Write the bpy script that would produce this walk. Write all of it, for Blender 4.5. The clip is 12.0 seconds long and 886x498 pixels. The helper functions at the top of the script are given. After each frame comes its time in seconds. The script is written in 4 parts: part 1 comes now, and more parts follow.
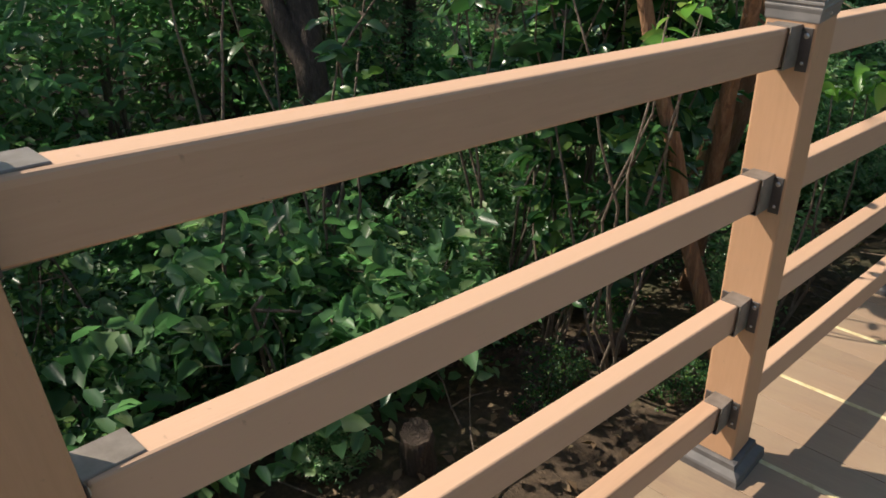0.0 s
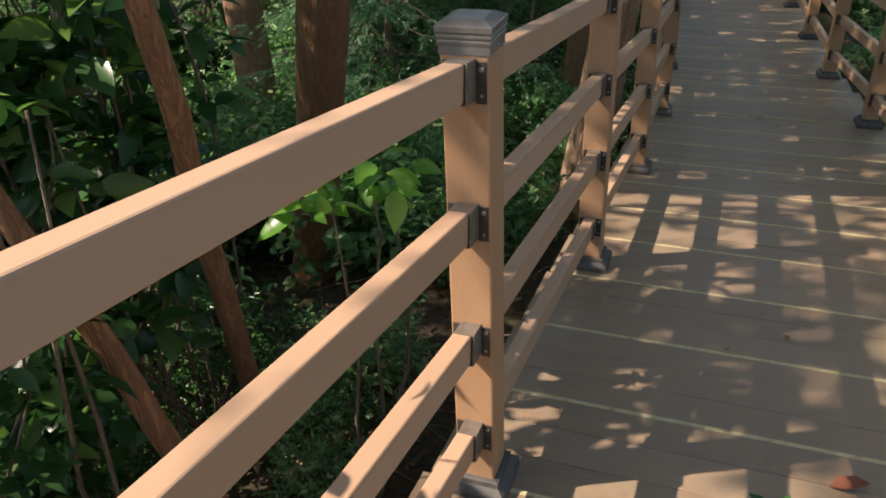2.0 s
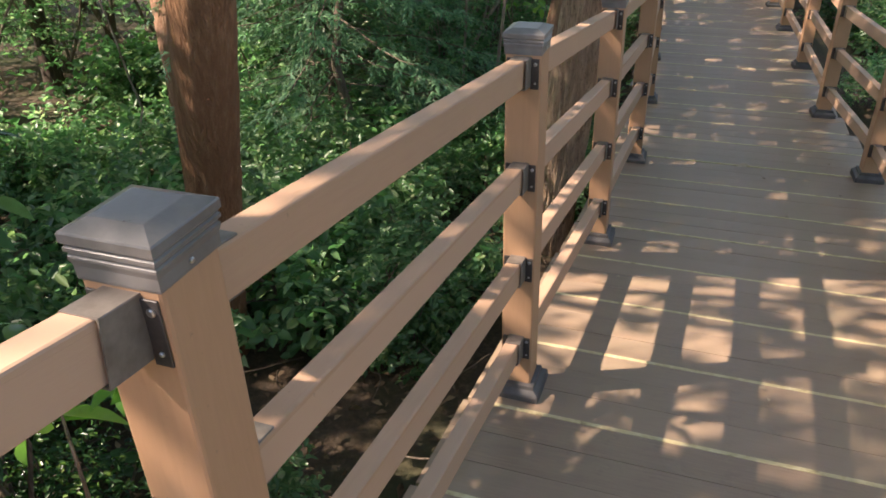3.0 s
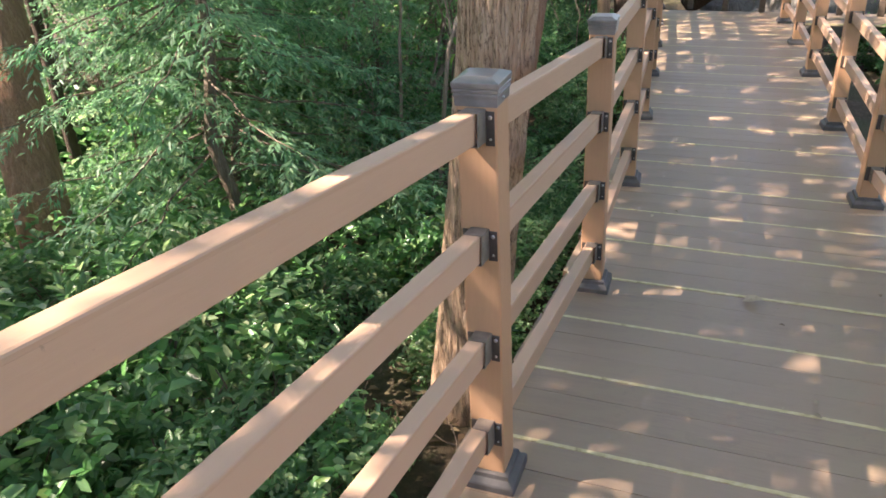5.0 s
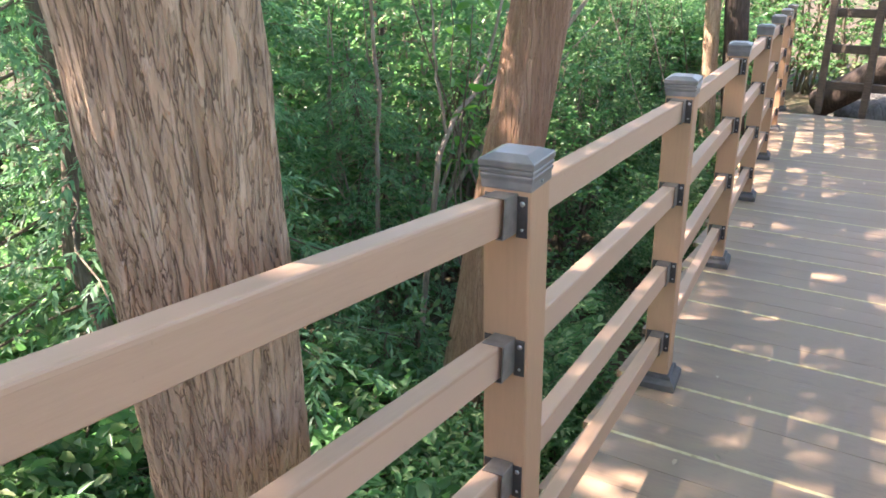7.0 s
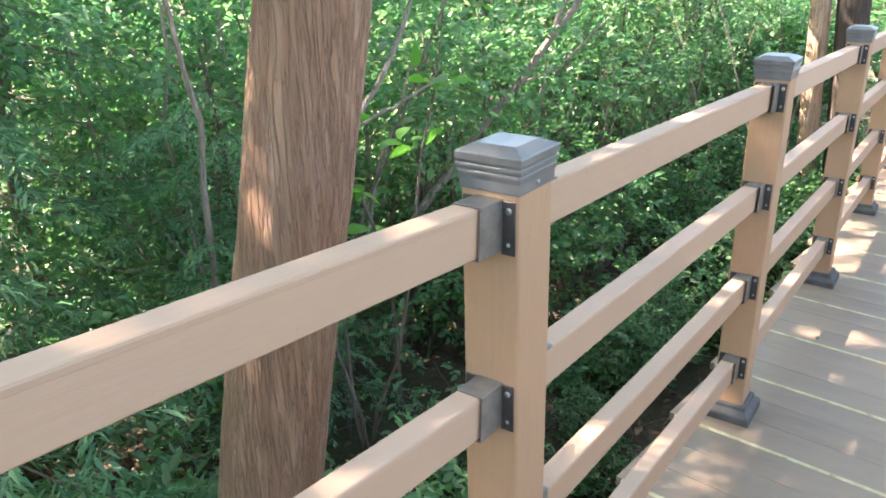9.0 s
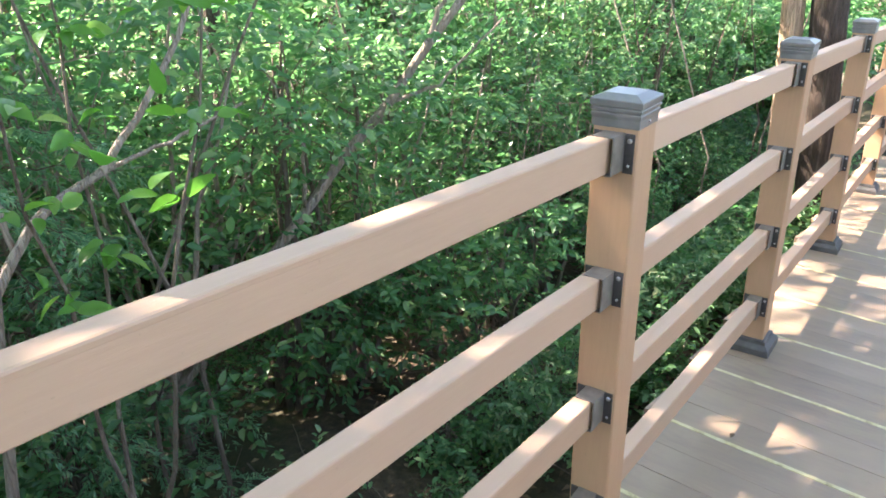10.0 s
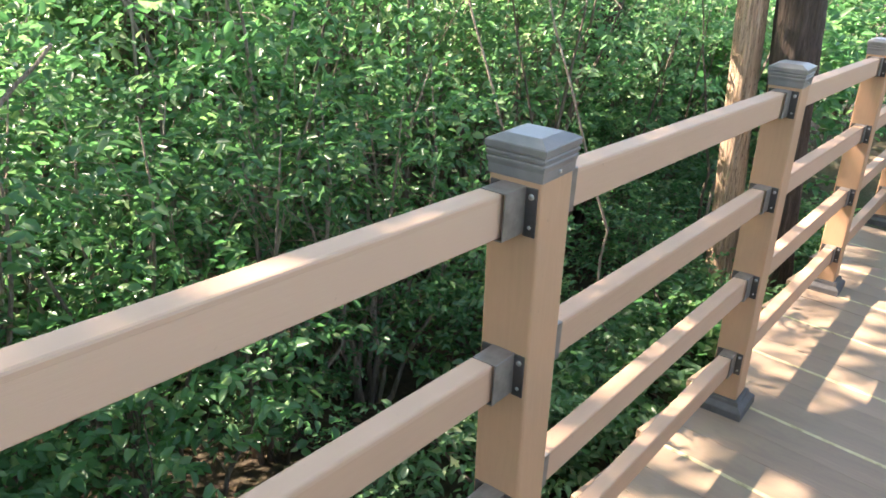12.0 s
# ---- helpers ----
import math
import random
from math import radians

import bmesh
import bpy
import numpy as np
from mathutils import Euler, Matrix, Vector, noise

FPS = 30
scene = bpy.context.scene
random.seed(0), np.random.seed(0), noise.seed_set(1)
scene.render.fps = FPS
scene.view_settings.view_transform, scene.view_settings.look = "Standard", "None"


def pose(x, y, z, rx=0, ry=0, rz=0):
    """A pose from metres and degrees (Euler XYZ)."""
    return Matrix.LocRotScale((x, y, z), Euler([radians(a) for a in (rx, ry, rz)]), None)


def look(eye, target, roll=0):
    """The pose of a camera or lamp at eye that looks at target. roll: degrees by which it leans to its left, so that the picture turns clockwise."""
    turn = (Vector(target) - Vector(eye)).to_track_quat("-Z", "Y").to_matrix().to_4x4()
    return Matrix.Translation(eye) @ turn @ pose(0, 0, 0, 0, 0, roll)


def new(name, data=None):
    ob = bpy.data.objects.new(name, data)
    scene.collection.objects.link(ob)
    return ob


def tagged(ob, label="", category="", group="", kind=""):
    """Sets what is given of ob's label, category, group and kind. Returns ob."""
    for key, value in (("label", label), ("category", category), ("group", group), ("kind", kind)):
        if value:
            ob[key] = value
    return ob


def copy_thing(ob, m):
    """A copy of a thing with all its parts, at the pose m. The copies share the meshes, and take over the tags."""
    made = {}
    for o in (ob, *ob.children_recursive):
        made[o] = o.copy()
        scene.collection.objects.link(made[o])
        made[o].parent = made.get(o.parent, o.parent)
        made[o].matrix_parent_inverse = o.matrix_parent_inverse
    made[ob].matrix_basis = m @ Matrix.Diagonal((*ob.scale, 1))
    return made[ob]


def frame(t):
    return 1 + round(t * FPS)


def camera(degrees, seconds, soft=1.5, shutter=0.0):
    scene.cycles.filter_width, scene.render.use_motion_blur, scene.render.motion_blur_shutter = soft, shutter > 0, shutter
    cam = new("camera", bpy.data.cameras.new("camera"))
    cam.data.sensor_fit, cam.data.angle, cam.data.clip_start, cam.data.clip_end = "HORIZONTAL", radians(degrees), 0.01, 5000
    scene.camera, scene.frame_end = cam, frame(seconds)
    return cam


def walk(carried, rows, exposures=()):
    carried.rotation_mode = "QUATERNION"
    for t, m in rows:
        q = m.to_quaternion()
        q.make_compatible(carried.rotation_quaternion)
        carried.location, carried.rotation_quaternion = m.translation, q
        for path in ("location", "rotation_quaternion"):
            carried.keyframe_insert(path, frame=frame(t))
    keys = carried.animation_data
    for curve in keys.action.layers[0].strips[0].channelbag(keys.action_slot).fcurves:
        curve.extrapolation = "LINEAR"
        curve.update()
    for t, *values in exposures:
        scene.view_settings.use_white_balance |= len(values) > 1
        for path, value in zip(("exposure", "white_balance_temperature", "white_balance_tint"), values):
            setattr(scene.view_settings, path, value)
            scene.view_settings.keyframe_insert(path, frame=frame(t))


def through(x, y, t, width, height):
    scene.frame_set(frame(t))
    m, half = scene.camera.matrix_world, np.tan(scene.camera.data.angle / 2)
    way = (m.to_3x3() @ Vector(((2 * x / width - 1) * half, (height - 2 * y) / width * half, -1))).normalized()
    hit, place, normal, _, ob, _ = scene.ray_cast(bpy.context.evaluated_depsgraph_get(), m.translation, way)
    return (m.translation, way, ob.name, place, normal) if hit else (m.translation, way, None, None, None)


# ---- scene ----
PATH = [
    (0.0, -0.144, -0.100, 1.753, 59.55, 2.60, 42.75),
    (0.5, -0.159, 0.283, 1.743, 59.25, 2.69, 36.55),
    (1.0, -0.195, 0.689, 1.763, 60.17, 2.21, 26.37),
    (1.5, -0.156, 1.047, 1.688, 59.70, 2.03, 22.09),
    (2.0, -0.140, 1.413, 1.605, 59.61, 2.23, 19.40),
    (2.5, -0.095, 1.817, 1.616, 59.62, 1.55, 19.35),
    (4.5, -0.033, 3.545, 1.400, 61.04, 2.96, 20.30),
    (5.0, 0.036, 3.988, 1.356, 61.95, 3.00, 20.99),
    (5.5, 0.131, 4.412, 1.331, 64.59, 2.60, 21.65),
    (6.0, 0.113, 4.873, 1.259, 66.19, 2.45, 22.38),
    (6.5, 0.118, 5.311, 1.167, 67.35, 1.86, 26.30),
    (8.5, 0.058, 7.036, 0.995, 67.37, 1.35, 40.56),
    (9.0, 0.059, 7.515, 0.919, 67.72, 1.40, 40.57),
    (9.5, 0.029, 8.001, 0.874, 66.91, 0.77, 40.53),
    (10.0, 0.056, 8.435, 0.887, 67.10, 0.87, 41.16),
    (10.5, 0.037, 8.881, 0.883, 66.71, 0.56, 41.51),
    (11.0, -0.048, 9.348, 0.865, 66.77, 0.42, 41.66),
    (11.5, -0.042, 9.800, 0.831, 66.73, -0.66, 43.73),
    (12.0, -0.098, 10.293, 0.821, 66.23, -1.33, 44.07),
]
cam = camera(59.87, 12.0, 1.7)
EXPOSURES = [(0.0, 0.60, 6950, 11), (1.0, 0.58, 7250, 12), (2.0, 0.68, 7400, 15), (2.5, 1.02, 7400, 18), (4.5, 2.1, 7350, 23), (6.5, 2.47, 7000, 24), (8.5, 3.1, 6950, 17), (9.5, 3.1, 6850, 18), (10.5, 3.02, 6950, 18), (11.0, 2.9, 7000, 17), (12.0, 2.66, 7100, 17)]
walk(cam, [(r[0], pose(*r[1:])) for r in PATH], EXPOSURES)

# ---- world and sun ----
SUN = Vector((-0.85, -0.45, 1.0)).normalized()
world = bpy.data.worlds.new("sky")
scene.world = world
world.use_nodes = True
wn = world.node_tree.nodes
sky = wn.new("ShaderNodeTexSky")
sky.sky_type = "NISHITA"
sky.sun_disc = False
sky.sun_elevation = math.asin(SUN.z)
sky.sun_rotation = math.atan2(SUN.x, SUN.y)
world.node_tree.links.new(sky.outputs["Color"], wn["Background"].inputs["Color"])
wn["Background"].inputs["Strength"].default_value = 0.13
sun = new("sun", bpy.data.lights.new("sun", "SUN"))
sun.data.energy = 5.0
sun.data.angle = radians(0.55)
sun.data.color = (1.0, 0.93, 0.82)
sun.matrix_world = look(SUN * 40, (0, 0, 0))


# ---- materials ----
def material(name, build):
    m = bpy.data.materials.new(name)
    m.use_nodes = True
    nt = m.node_tree
    build(nt, nt.nodes["Principled BSDF"])
    return m


def node(nt, kind, **values):
    n = nt.nodes.new(kind)
    for key, value in values.items():
        n.inputs[key].default_value = value
    return n


def coords(nt, scale=(1, 1, 1)):
    c = nt.nodes.new("ShaderNodeTexCoord")
    m = nt.nodes.new("ShaderNodeMapping")
    m.inputs["Scale"].default_value = scale
    nt.links.new(c.outputs["Object"], m.inputs["Vector"])
    return m.outputs["Vector"]


def fractal(nt, vec, scale, detail=5.0, rough=0.6, distortion=0.0):
    n = node(nt, "ShaderNodeTexNoise", Scale=scale, Detail=detail, Roughness=rough, Distortion=distortion)
    nt.links.new(vec, n.inputs["Vector"])
    return n.outputs["Fac"]


def ramp(nt, fac, stops):
    r = nt.nodes.new("ShaderNodeValToRGB")
    els = r.color_ramp.elements
    while len(els) < len(stops):
        els.new(0.5)
    for el, (pos, col) in zip(els, stops):
        el.position = pos
        el.color = (*col, 1.0)
    nt.links.new(fac, r.inputs["Fac"])
    return r.outputs["Color"]


def mixed(nt, a, b, fac, mode="MIX"):
    m = nt.nodes.new("ShaderNodeMix")
    m.data_type = "RGBA"
    m.blend_type = mode
    for sock, value in ((m.inputs["A"], a), (m.inputs["B"], b), (m.inputs["Factor"], fac)):
        if isinstance(value, bpy.types.NodeSocket):
            nt.links.new(value, sock)
        elif isinstance(value, tuple):
            sock.default_value = (*value, 1.0)
        else:
            sock.default_value = value
    return m.outputs["Result"]


def bump(nt, bsdf, height, strength, distance):
    b = node(nt, "ShaderNodeBump", Strength=strength, Distance=distance)
    nt.links.new(height, b.inputs["Height"])
    nt.links.new(b.outputs["Normal"], bsdf.inputs["Normal"])


def object_random(nt):
    return nt.nodes.new("ShaderNodeObjectInfo").outputs["Random"]


def island_random(nt):
    return nt.nodes.new("ShaderNodeNewGeometry").outputs["Random Per Island"]


def tan_composite(nt, b):
    """Tan wood-plastic of the rails: faint grain along the piece, scuffs, some grime."""
    v = coords(nt, (14, 1.2, 14))
    grain = fractal(nt, v, 9.0, 6, 0.65)
    blot = fractal(nt, coords(nt), 2.3, 4, 0.6)
    c = ramp(nt, grain, [(0.3, (0.435, 0.262, 0.165)), (0.7, (0.475, 0.29, 0.185))])
    c = mixed(nt, c, (0.30, 0.21, 0.15), ramp(nt, blot, [(0.5, (0, 0, 0)), (0.8, (0.45, 0.45, 0.45))]))
    c = mixed(nt, c, (0.52, 0.335, 0.23), object_random(nt))
    speck = fractal(nt, coords(nt), 55.0, 3, 0.7)
    c = mixed(nt, c, (0.16, 0.115, 0.08), ramp(nt, speck, [(0.68, (0, 0, 0)), (0.78, (0.5, 0.5, 0.5))]))
    nt.links.new(c, b.inputs["Base Color"])
    b.inputs["Roughness"].default_value = 0.62
    bump(nt, b, grain, 0.25, 0.002)


def post_composite(nt, b):
    v = coords(nt, (14, 14, 1.2))
    grain = fractal(nt, v, 9.0, 6, 0.65)
    blot = fractal(nt, coords(nt), 3.0, 4, 0.6)
    c = ramp(nt, grain, [(0.3, (0.43, 0.243, 0.136)), (0.7, (0.47, 0.268, 0.154))])
    c = mixed(nt, c, (0.28, 0.19, 0.13), ramp(nt, blot, [(0.5, (0, 0, 0)), (0.8, (0.5, 0.5, 0.5))]))
    speck = fractal(nt, coords(nt), 60.0, 3, 0.7)
    c = mixed(nt, c, (0.16, 0.115, 0.08), ramp(nt, speck, [(0.68, (0, 0, 0)), (0.78, (0.5, 0.5, 0.5))]))
    nt.links.new(c, b.inputs["Base Color"])
    b.inputs["Roughness"].default_value = 0.62
    bump(nt, b, grain, 0.25, 0.002)


def cap_plastic(nt, b):
    n = fractal(nt, coords(nt), 14.0, 6, 0.65)
    f = fractal(nt, coords(nt), 120.0, 4, 0.6)
    c = ramp(nt, n, [(0.3, (0.115, 0.108, 0.104)), (0.72, (0.21, 0.195, 0.185))])
    nt.links.new(c, b.inputs["Base Color"])
    nt.links.new(ramp(nt, n, [(0.3, (0.24, 0.24, 0.24)), (0.7, (0.46, 0.46, 0.46))]), b.inputs["Roughness"])
    bump(nt, b, f, 0.2, 0.001)


def bracket_metal(nt, b):
    n = fractal(nt, coords(nt), 30.0, 5, 0.65)
    c = ramp(nt, n, [(0.35, (0.15, 0.125, 0.105)), (0.7, (0.24, 0.21, 0.185))])
    nt.links.new(c, b.inputs["Base Color"])
    b.inputs["Roughness"].default_value = 0.45
    b.inputs["Metallic"].default_value = 0.25
    bump(nt, b, n, 0.15, 0.001)


def screw_steel(nt, b):
    n = fractal(nt, coords(nt), 200.0, 3, 0.6)
    nt.links.new(ramp(nt, n, [(0.3, (0.36, 0.35, 0.34)), (0.7, (0.55, 0.54, 0.52))]), b.inputs["Base Color"])
    b.inputs["Roughness"].default_value = 0.3
    b.inputs["Metallic"].default_value = 0.9


def deck_board(nt, b):
    """Brown-grey composite decking, brushed along the board, with dust and water stains."""
    grain = fractal(nt, coords(nt, (1.0, 26, 26)), 6.0, 6, 0.7)
    stain = fractal(nt, coords(nt), 3.2, 5, 0.62, 0.6)
    dust = fractal(nt, coords(nt), 11.0, 6, 0.7)
    c = ramp(nt, grain, [(0.28, (0.225, 0.148, 0.098)), (0.72, (0.315, 0.217, 0.146))])
    c = mixed(nt, c, (0.30, 0.228, 0.148), ramp(nt, stain, [(0.42, (0, 0, 0)), (0.7, (0.8, 0.8, 0.8))]))
    c = mixed(nt, c, (0.16, 0.105, 0.08), ramp(nt, dust, [(0.56, (0, 0, 0)), (0.75, (0.5, 0.5, 0.5))]))
    fleck = fractal(nt, coords(nt), 70.0, 3, 0.7)
    c = mixed(nt, c, (0.40, 0.32, 0.25), ramp(nt, fleck, [(0.64, (0, 0, 0)), (0.76, (0.4, 0.4, 0.4))]))
    worn = fractal(nt, coords(nt, (1.0, 3.0, 1.0)), 1.4, 6, 0.68, 0.8)
    c = mixed(nt, c, (0.18, 0.125, 0.098), ramp(nt, worn, [(0.5, (0, 0, 0)), (0.68, (0.55, 0.55, 0.55))]))
    c = mixed(nt, c, (0.34, 0.24, 0.165), mixed(nt, (0, 0, 0), (0.5, 0.5, 0.5), object_random(nt)))
    nt.links.new(c, b.inputs["Base Color"])
    nt.links.new(ramp(nt, stain, [(0.3, (0.42, 0.42, 0.42)), (0.7, (0.62, 0.62, 0.62))]), b.inputs["Roughness"])
    bump(nt, b, grain, 0.35, 0.002)


def joint_dust(nt, b):
    n = fractal(nt, coords(nt, (1, 1, 1)), 18.0, 5, 0.7)
    c = ramp(nt, n, [(0.33, (0.27, 0.205, 0.115)), (0.45, (0.53, 0.44, 0.24)), (0.72, (0.68, 0.60, 0.38))])
    nt.links.new(c, b.inputs["Base Color"])
    b.inputs["Roughness"].default_value = 0.9


def dark_timber(nt, b):
    g = fractal(nt, coords(nt, (2, 12, 12)), 6.0, 5, 0.65)
    nt.links.new(ramp(nt, g, [(0.3, (0.06, 0.042, 0.03)), (0.7, (0.13, 0.095, 0.07))]), b.inputs["Base Color"])
    b.inputs["Roughness"].default_value = 0.8
    bump(nt, b, g, 0.4, 0.004)


def forest_soil(nt, b):
    big = fractal(nt, coords(nt), 0.9, 5, 0.6)
    fine = fractal(nt, coords(nt), 22.0, 8, 0.72)
    c = ramp(nt, fine, [(0.3, (0.028, 0.018, 0.011)), (0.55, (0.085, 0.056, 0.034)), (0.75, (0.19, 0.135, 0.08))])
    c = mixed(nt, c, (0.045, 0.06, 0.02), ramp(nt, big, [(0.45, (0, 0, 0)), (0.65, (0.7, 0.7, 0.7))]))
    nt.links.new(c, b.inputs["Base Color"])
    b.inputs["Roughness"].default_value = 0.95
    bump(nt, b, fine, 0.9, 0.03)


def bark(dark, mid, light, scale=1.0, crack=0.6):
    """Long bark ridges parted by thin upright fissures, with lichen and tone patches."""
    def build(nt, b):
        line = [(0.476, (0, 0, 0)), (0.495, (crack, crack, crack)), (0.505, (crack, crack, crack)), (0.524, (0, 0, 0))]
        wide = fractal(nt, coords(nt, (62 * scale, 62 * scale, 3.6 * scale)), 1.0, 3, 0.55, 0.0)
        slim = fractal(nt, coords(nt, (110 * scale, 110 * scale, 6.0 * scale)), 1.0, 3, 0.55, 0.0)
        plates = fractal(nt, coords(nt, (16 * scale, 16 * scale, 1.2)), 2.2, 7, 0.7, 0.1)
        tone = fractal(nt, coords(nt), 2.0, 4, 0.6)
        fine = fractal(nt, coords(nt, (3, 3, 1)), 40.0, 5, 0.7)
        c = ramp(nt, plates, [(0.33, tuple(0.3 * x + 0.7 * y for x, y in zip(dark, mid))), (0.5, mid), (0.68, light)])
        c = mixed(nt, c, dark, ramp(nt, wide, line))
        c = mixed(nt, c, tuple(0.5 * (x + y) for x, y in zip(dark, mid)), ramp(nt, slim, [(0.475, (0, 0, 0)), (0.5, (crack * 0.6,) * 3), (0.525, (0, 0, 0))]))
        c = mixed(nt, c, tuple(0.75 * x for x in mid), ramp(nt, tone, [(0.45, (0, 0, 0)), (0.75, (0.5, 0.5, 0.5))]))
        c = mixed(nt, c, (0.09, 0.12, 0.05), ramp(nt, fine, [(0.62, (0, 0, 0)), (0.78, (0.3, 0.3, 0.3))]))
        nt.links.new(c, b.inputs["Base Color"])
        b.inputs["Roughness"].default_value = 0.88
        relief = mixed(nt, ramp(nt, wide, [(0.40, (1, 1, 1)), (0.5, (0, 0, 0)), (0.60, (1, 1, 1))]), plates, 0.4)
        bump(nt, b, relief, 0.9, 0.012)
    return build


def foliage(dark, light, young, gloss=0.42, through=0.45, glow=1.65):
    """Leaf with its own hue per leaf and per plant, lit through from behind."""
    def build(nt, b):
        r = island_random(nt)
        c = ramp(nt, r, [(0.0, dark), (0.75, light), (0.97, young)])
        hue = node(nt, "ShaderNodeHueSaturation", Saturation=1.0)
        val = nt.nodes.new("ShaderNodeMapRange")
        val.inputs["To Min"].default_value, val.inputs["To Max"].default_value = 0.75, 1.3
        nt.links.new(object_random(nt), val.inputs["Value"])
        nt.links.new(val.outputs["Result"], hue.inputs["Value"])
        nt.links.new(c, hue.inputs["Color"])
        vein = fractal(nt, coords(nt), 60.0, 3, 0.6)
        col = mixed(nt, hue.outputs["Color"], (0.10, 0.12, 0.035), ramp(nt, vein, [(0.55, (0, 0, 0)), (0.8, (0.35, 0.35, 0.35))]))
        patch = fractal(nt, coords(nt), 1.7, 3, 0.6)
        col = mixed(nt, col, tuple(0.55 * a + 0.02 for a in dark), ramp(nt, patch, [(0.48, (0, 0, 0)), (0.68, (0.4, 0.4, 0.4))]))
        nt.links.new(col, b.inputs["Base Color"])
        b.inputs["Roughness"].default_value = gloss
        t = nt.nodes.new("ShaderNodeBsdfTranslucent")
        warm = mixed(nt, col, (0.80 * glow, glow, 0.74 * glow), 1.0, "MULTIPLY")
        bright = mixed(nt, warm, (1.0, 1.0, 1.0), 0.0)
        nt.links.new(bright, t.inputs["Color"])
        mix = nt.nodes.new("ShaderNodeMixShader")
        mix.inputs["Fac"].default_value = through
        nt.links.new(b.outputs["BSDF"], mix.inputs[1])
        nt.links.new(t.outputs["BSDF"], mix.inputs[2])
        nt.links.new(mix.outputs["Shader"], nt.nodes["Material Output"].inputs["Surface"])
    return build


RAIL = material("tan_composite", tan_composite)
POST = material("post_composite", post_composite)
CAP = material("cap_plastic", cap_plastic)
BRACKET = material("bracket_metal", bracket_metal)
# bracket metal darkened: the shade of the recess beside the sleeve, as colour
FLANGE = material("shaded_flange_metal", lambda nt, b: (bracket_metal(nt, b), nt.links.new(ramp(nt, fractal(nt, coords(nt), 30.0), [(0.35, (0.045, 0.04, 0.038)), (0.7, (0.09, 0.08, 0.075))]), b.inputs["Base Color"])))
COLLAR = material("collar_plastic", lambda nt, b: (cap_plastic(nt, b), nt.links.new(ramp(nt, fractal(nt, coords(nt), 14.0, 6, 0.65), [(0.35, (0.055, 0.050, 0.050)), (0.7, (0.115, 0.105, 0.10))]), b.inputs["Base Color"]), nt.links.new(ramp(nt, fractal(nt, coords(nt), 14.0), [(0.3, (0.5, 0.5, 0.5)), (0.7, (0.68, 0.68, 0.68))]), b.inputs["Roughness"])))
SCREW = material("screw_steel", screw_steel)
BOARD = material("deck_board", deck_board)
JOINT = material("joint_dust", joint_dust)
TIMBER = material("dark_timber", dark_timber)
SOIL = material("forest_soil", forest_soil)
BARK_GREY = material("bark_grey", bark((0.085, 0.042, 0.024), (0.50, 0.335, 0.22), (0.62, 0.46, 0.335), 1.0, 0.85))
BARK_RED = material("bark_red", bark((0.11, 0.052, 0.03), (0.35, 0.19, 0.115), (0.46, 0.285, 0.19), 1.0, 0.55))
BARK_BROWN = material("bark_brown", bark((0.08, 0.038, 0.018), (0.30, 0.15, 0.075), (0.40, 0.23, 0.13), 1.2, 0.3))
BARK_DARK = material("bark_dark", bark((0.02, 0.014, 0.01), (0.075, 0.05, 0.037), (0.15, 0.11, 0.085)))
TWIG = material("twig_bark", bark((0.06, 0.045, 0.033), (0.18, 0.135, 0.10), (0.32, 0.26, 0.20)))
PALE_TWIG = material("pale_twig_bark", bark((0.14, 0.105, 0.08), (0.34, 0.265, 0.21), (0.50, 0.42, 0.35)))
LEAF_MID = material("leaf_mid", foliage((0.058, 0.15, 0.062), (0.125, 0.255, 0.11), (0.26, 0.35, 0.16), 0.34, 0.5))
LEAF_GLOSS = material("leaf_gloss", foliage((0.024, 0.085, 0.032), (0.06, 0.16, 0.05), (0.20, 0.34, 0.08), 0.27, 0.45, 1.0))
LEAF_PALE = material("leaf_pale", foliage((0.085, 0.19, 0.085), (0.165, 0.285, 0.135), (0.36, 0.41, 0.24), 0.34, 0.5))
LEAF_CONIFER = material("leaf_conifer", foliage((0.085, 0.19, 0.115), (0.18, 0.32, 0.20), (0.30, 0.40, 0.25), 0.45, 0.6))
LITTER = material("leaf_litter", foliage((0.09, 0.055, 0.03), (0.22, 0.14, 0.08), (0.38, 0.27, 0.16), 0.7, 0.15, 0.8))
LITTER_PALE = material("litter_pale", foliage((0.30, 0.22, 0.14), (0.45, 0.35, 0.25), (0.55, 0.46, 0.34), 0.7, 0.2, 1.0))
LEAF_FRESH = material("leaf_fresh", foliage((0.09, 0.25, 0.04), (0.15, 0.34, 0.055), (0.28, 0.42, 0.09), 0.3, 0.5, 1.8))
LITTER_RED = material("litter_red", foliage((0.16, 0.05, 0.03), (0.22, 0.07, 0.04), (0.28, 0.1, 0.06), 0.6, 0.15, 0.8))


# ---- mesh helpers ----
def part(name, bm, mat, parent=None, label=""):
    me = bpy.data.meshes.new(name)
    bm.to_mesh(me)
    bm.free()
    return part_mesh(name, me, mat, parent, label)


def part_mesh(name, me, mat, parent=None, label=""):
    if mat:
        me.materials.append(mat)
    ob = new(name, me)
    ob.parent = parent
    if label:
        tagged(ob, label)
    return ob


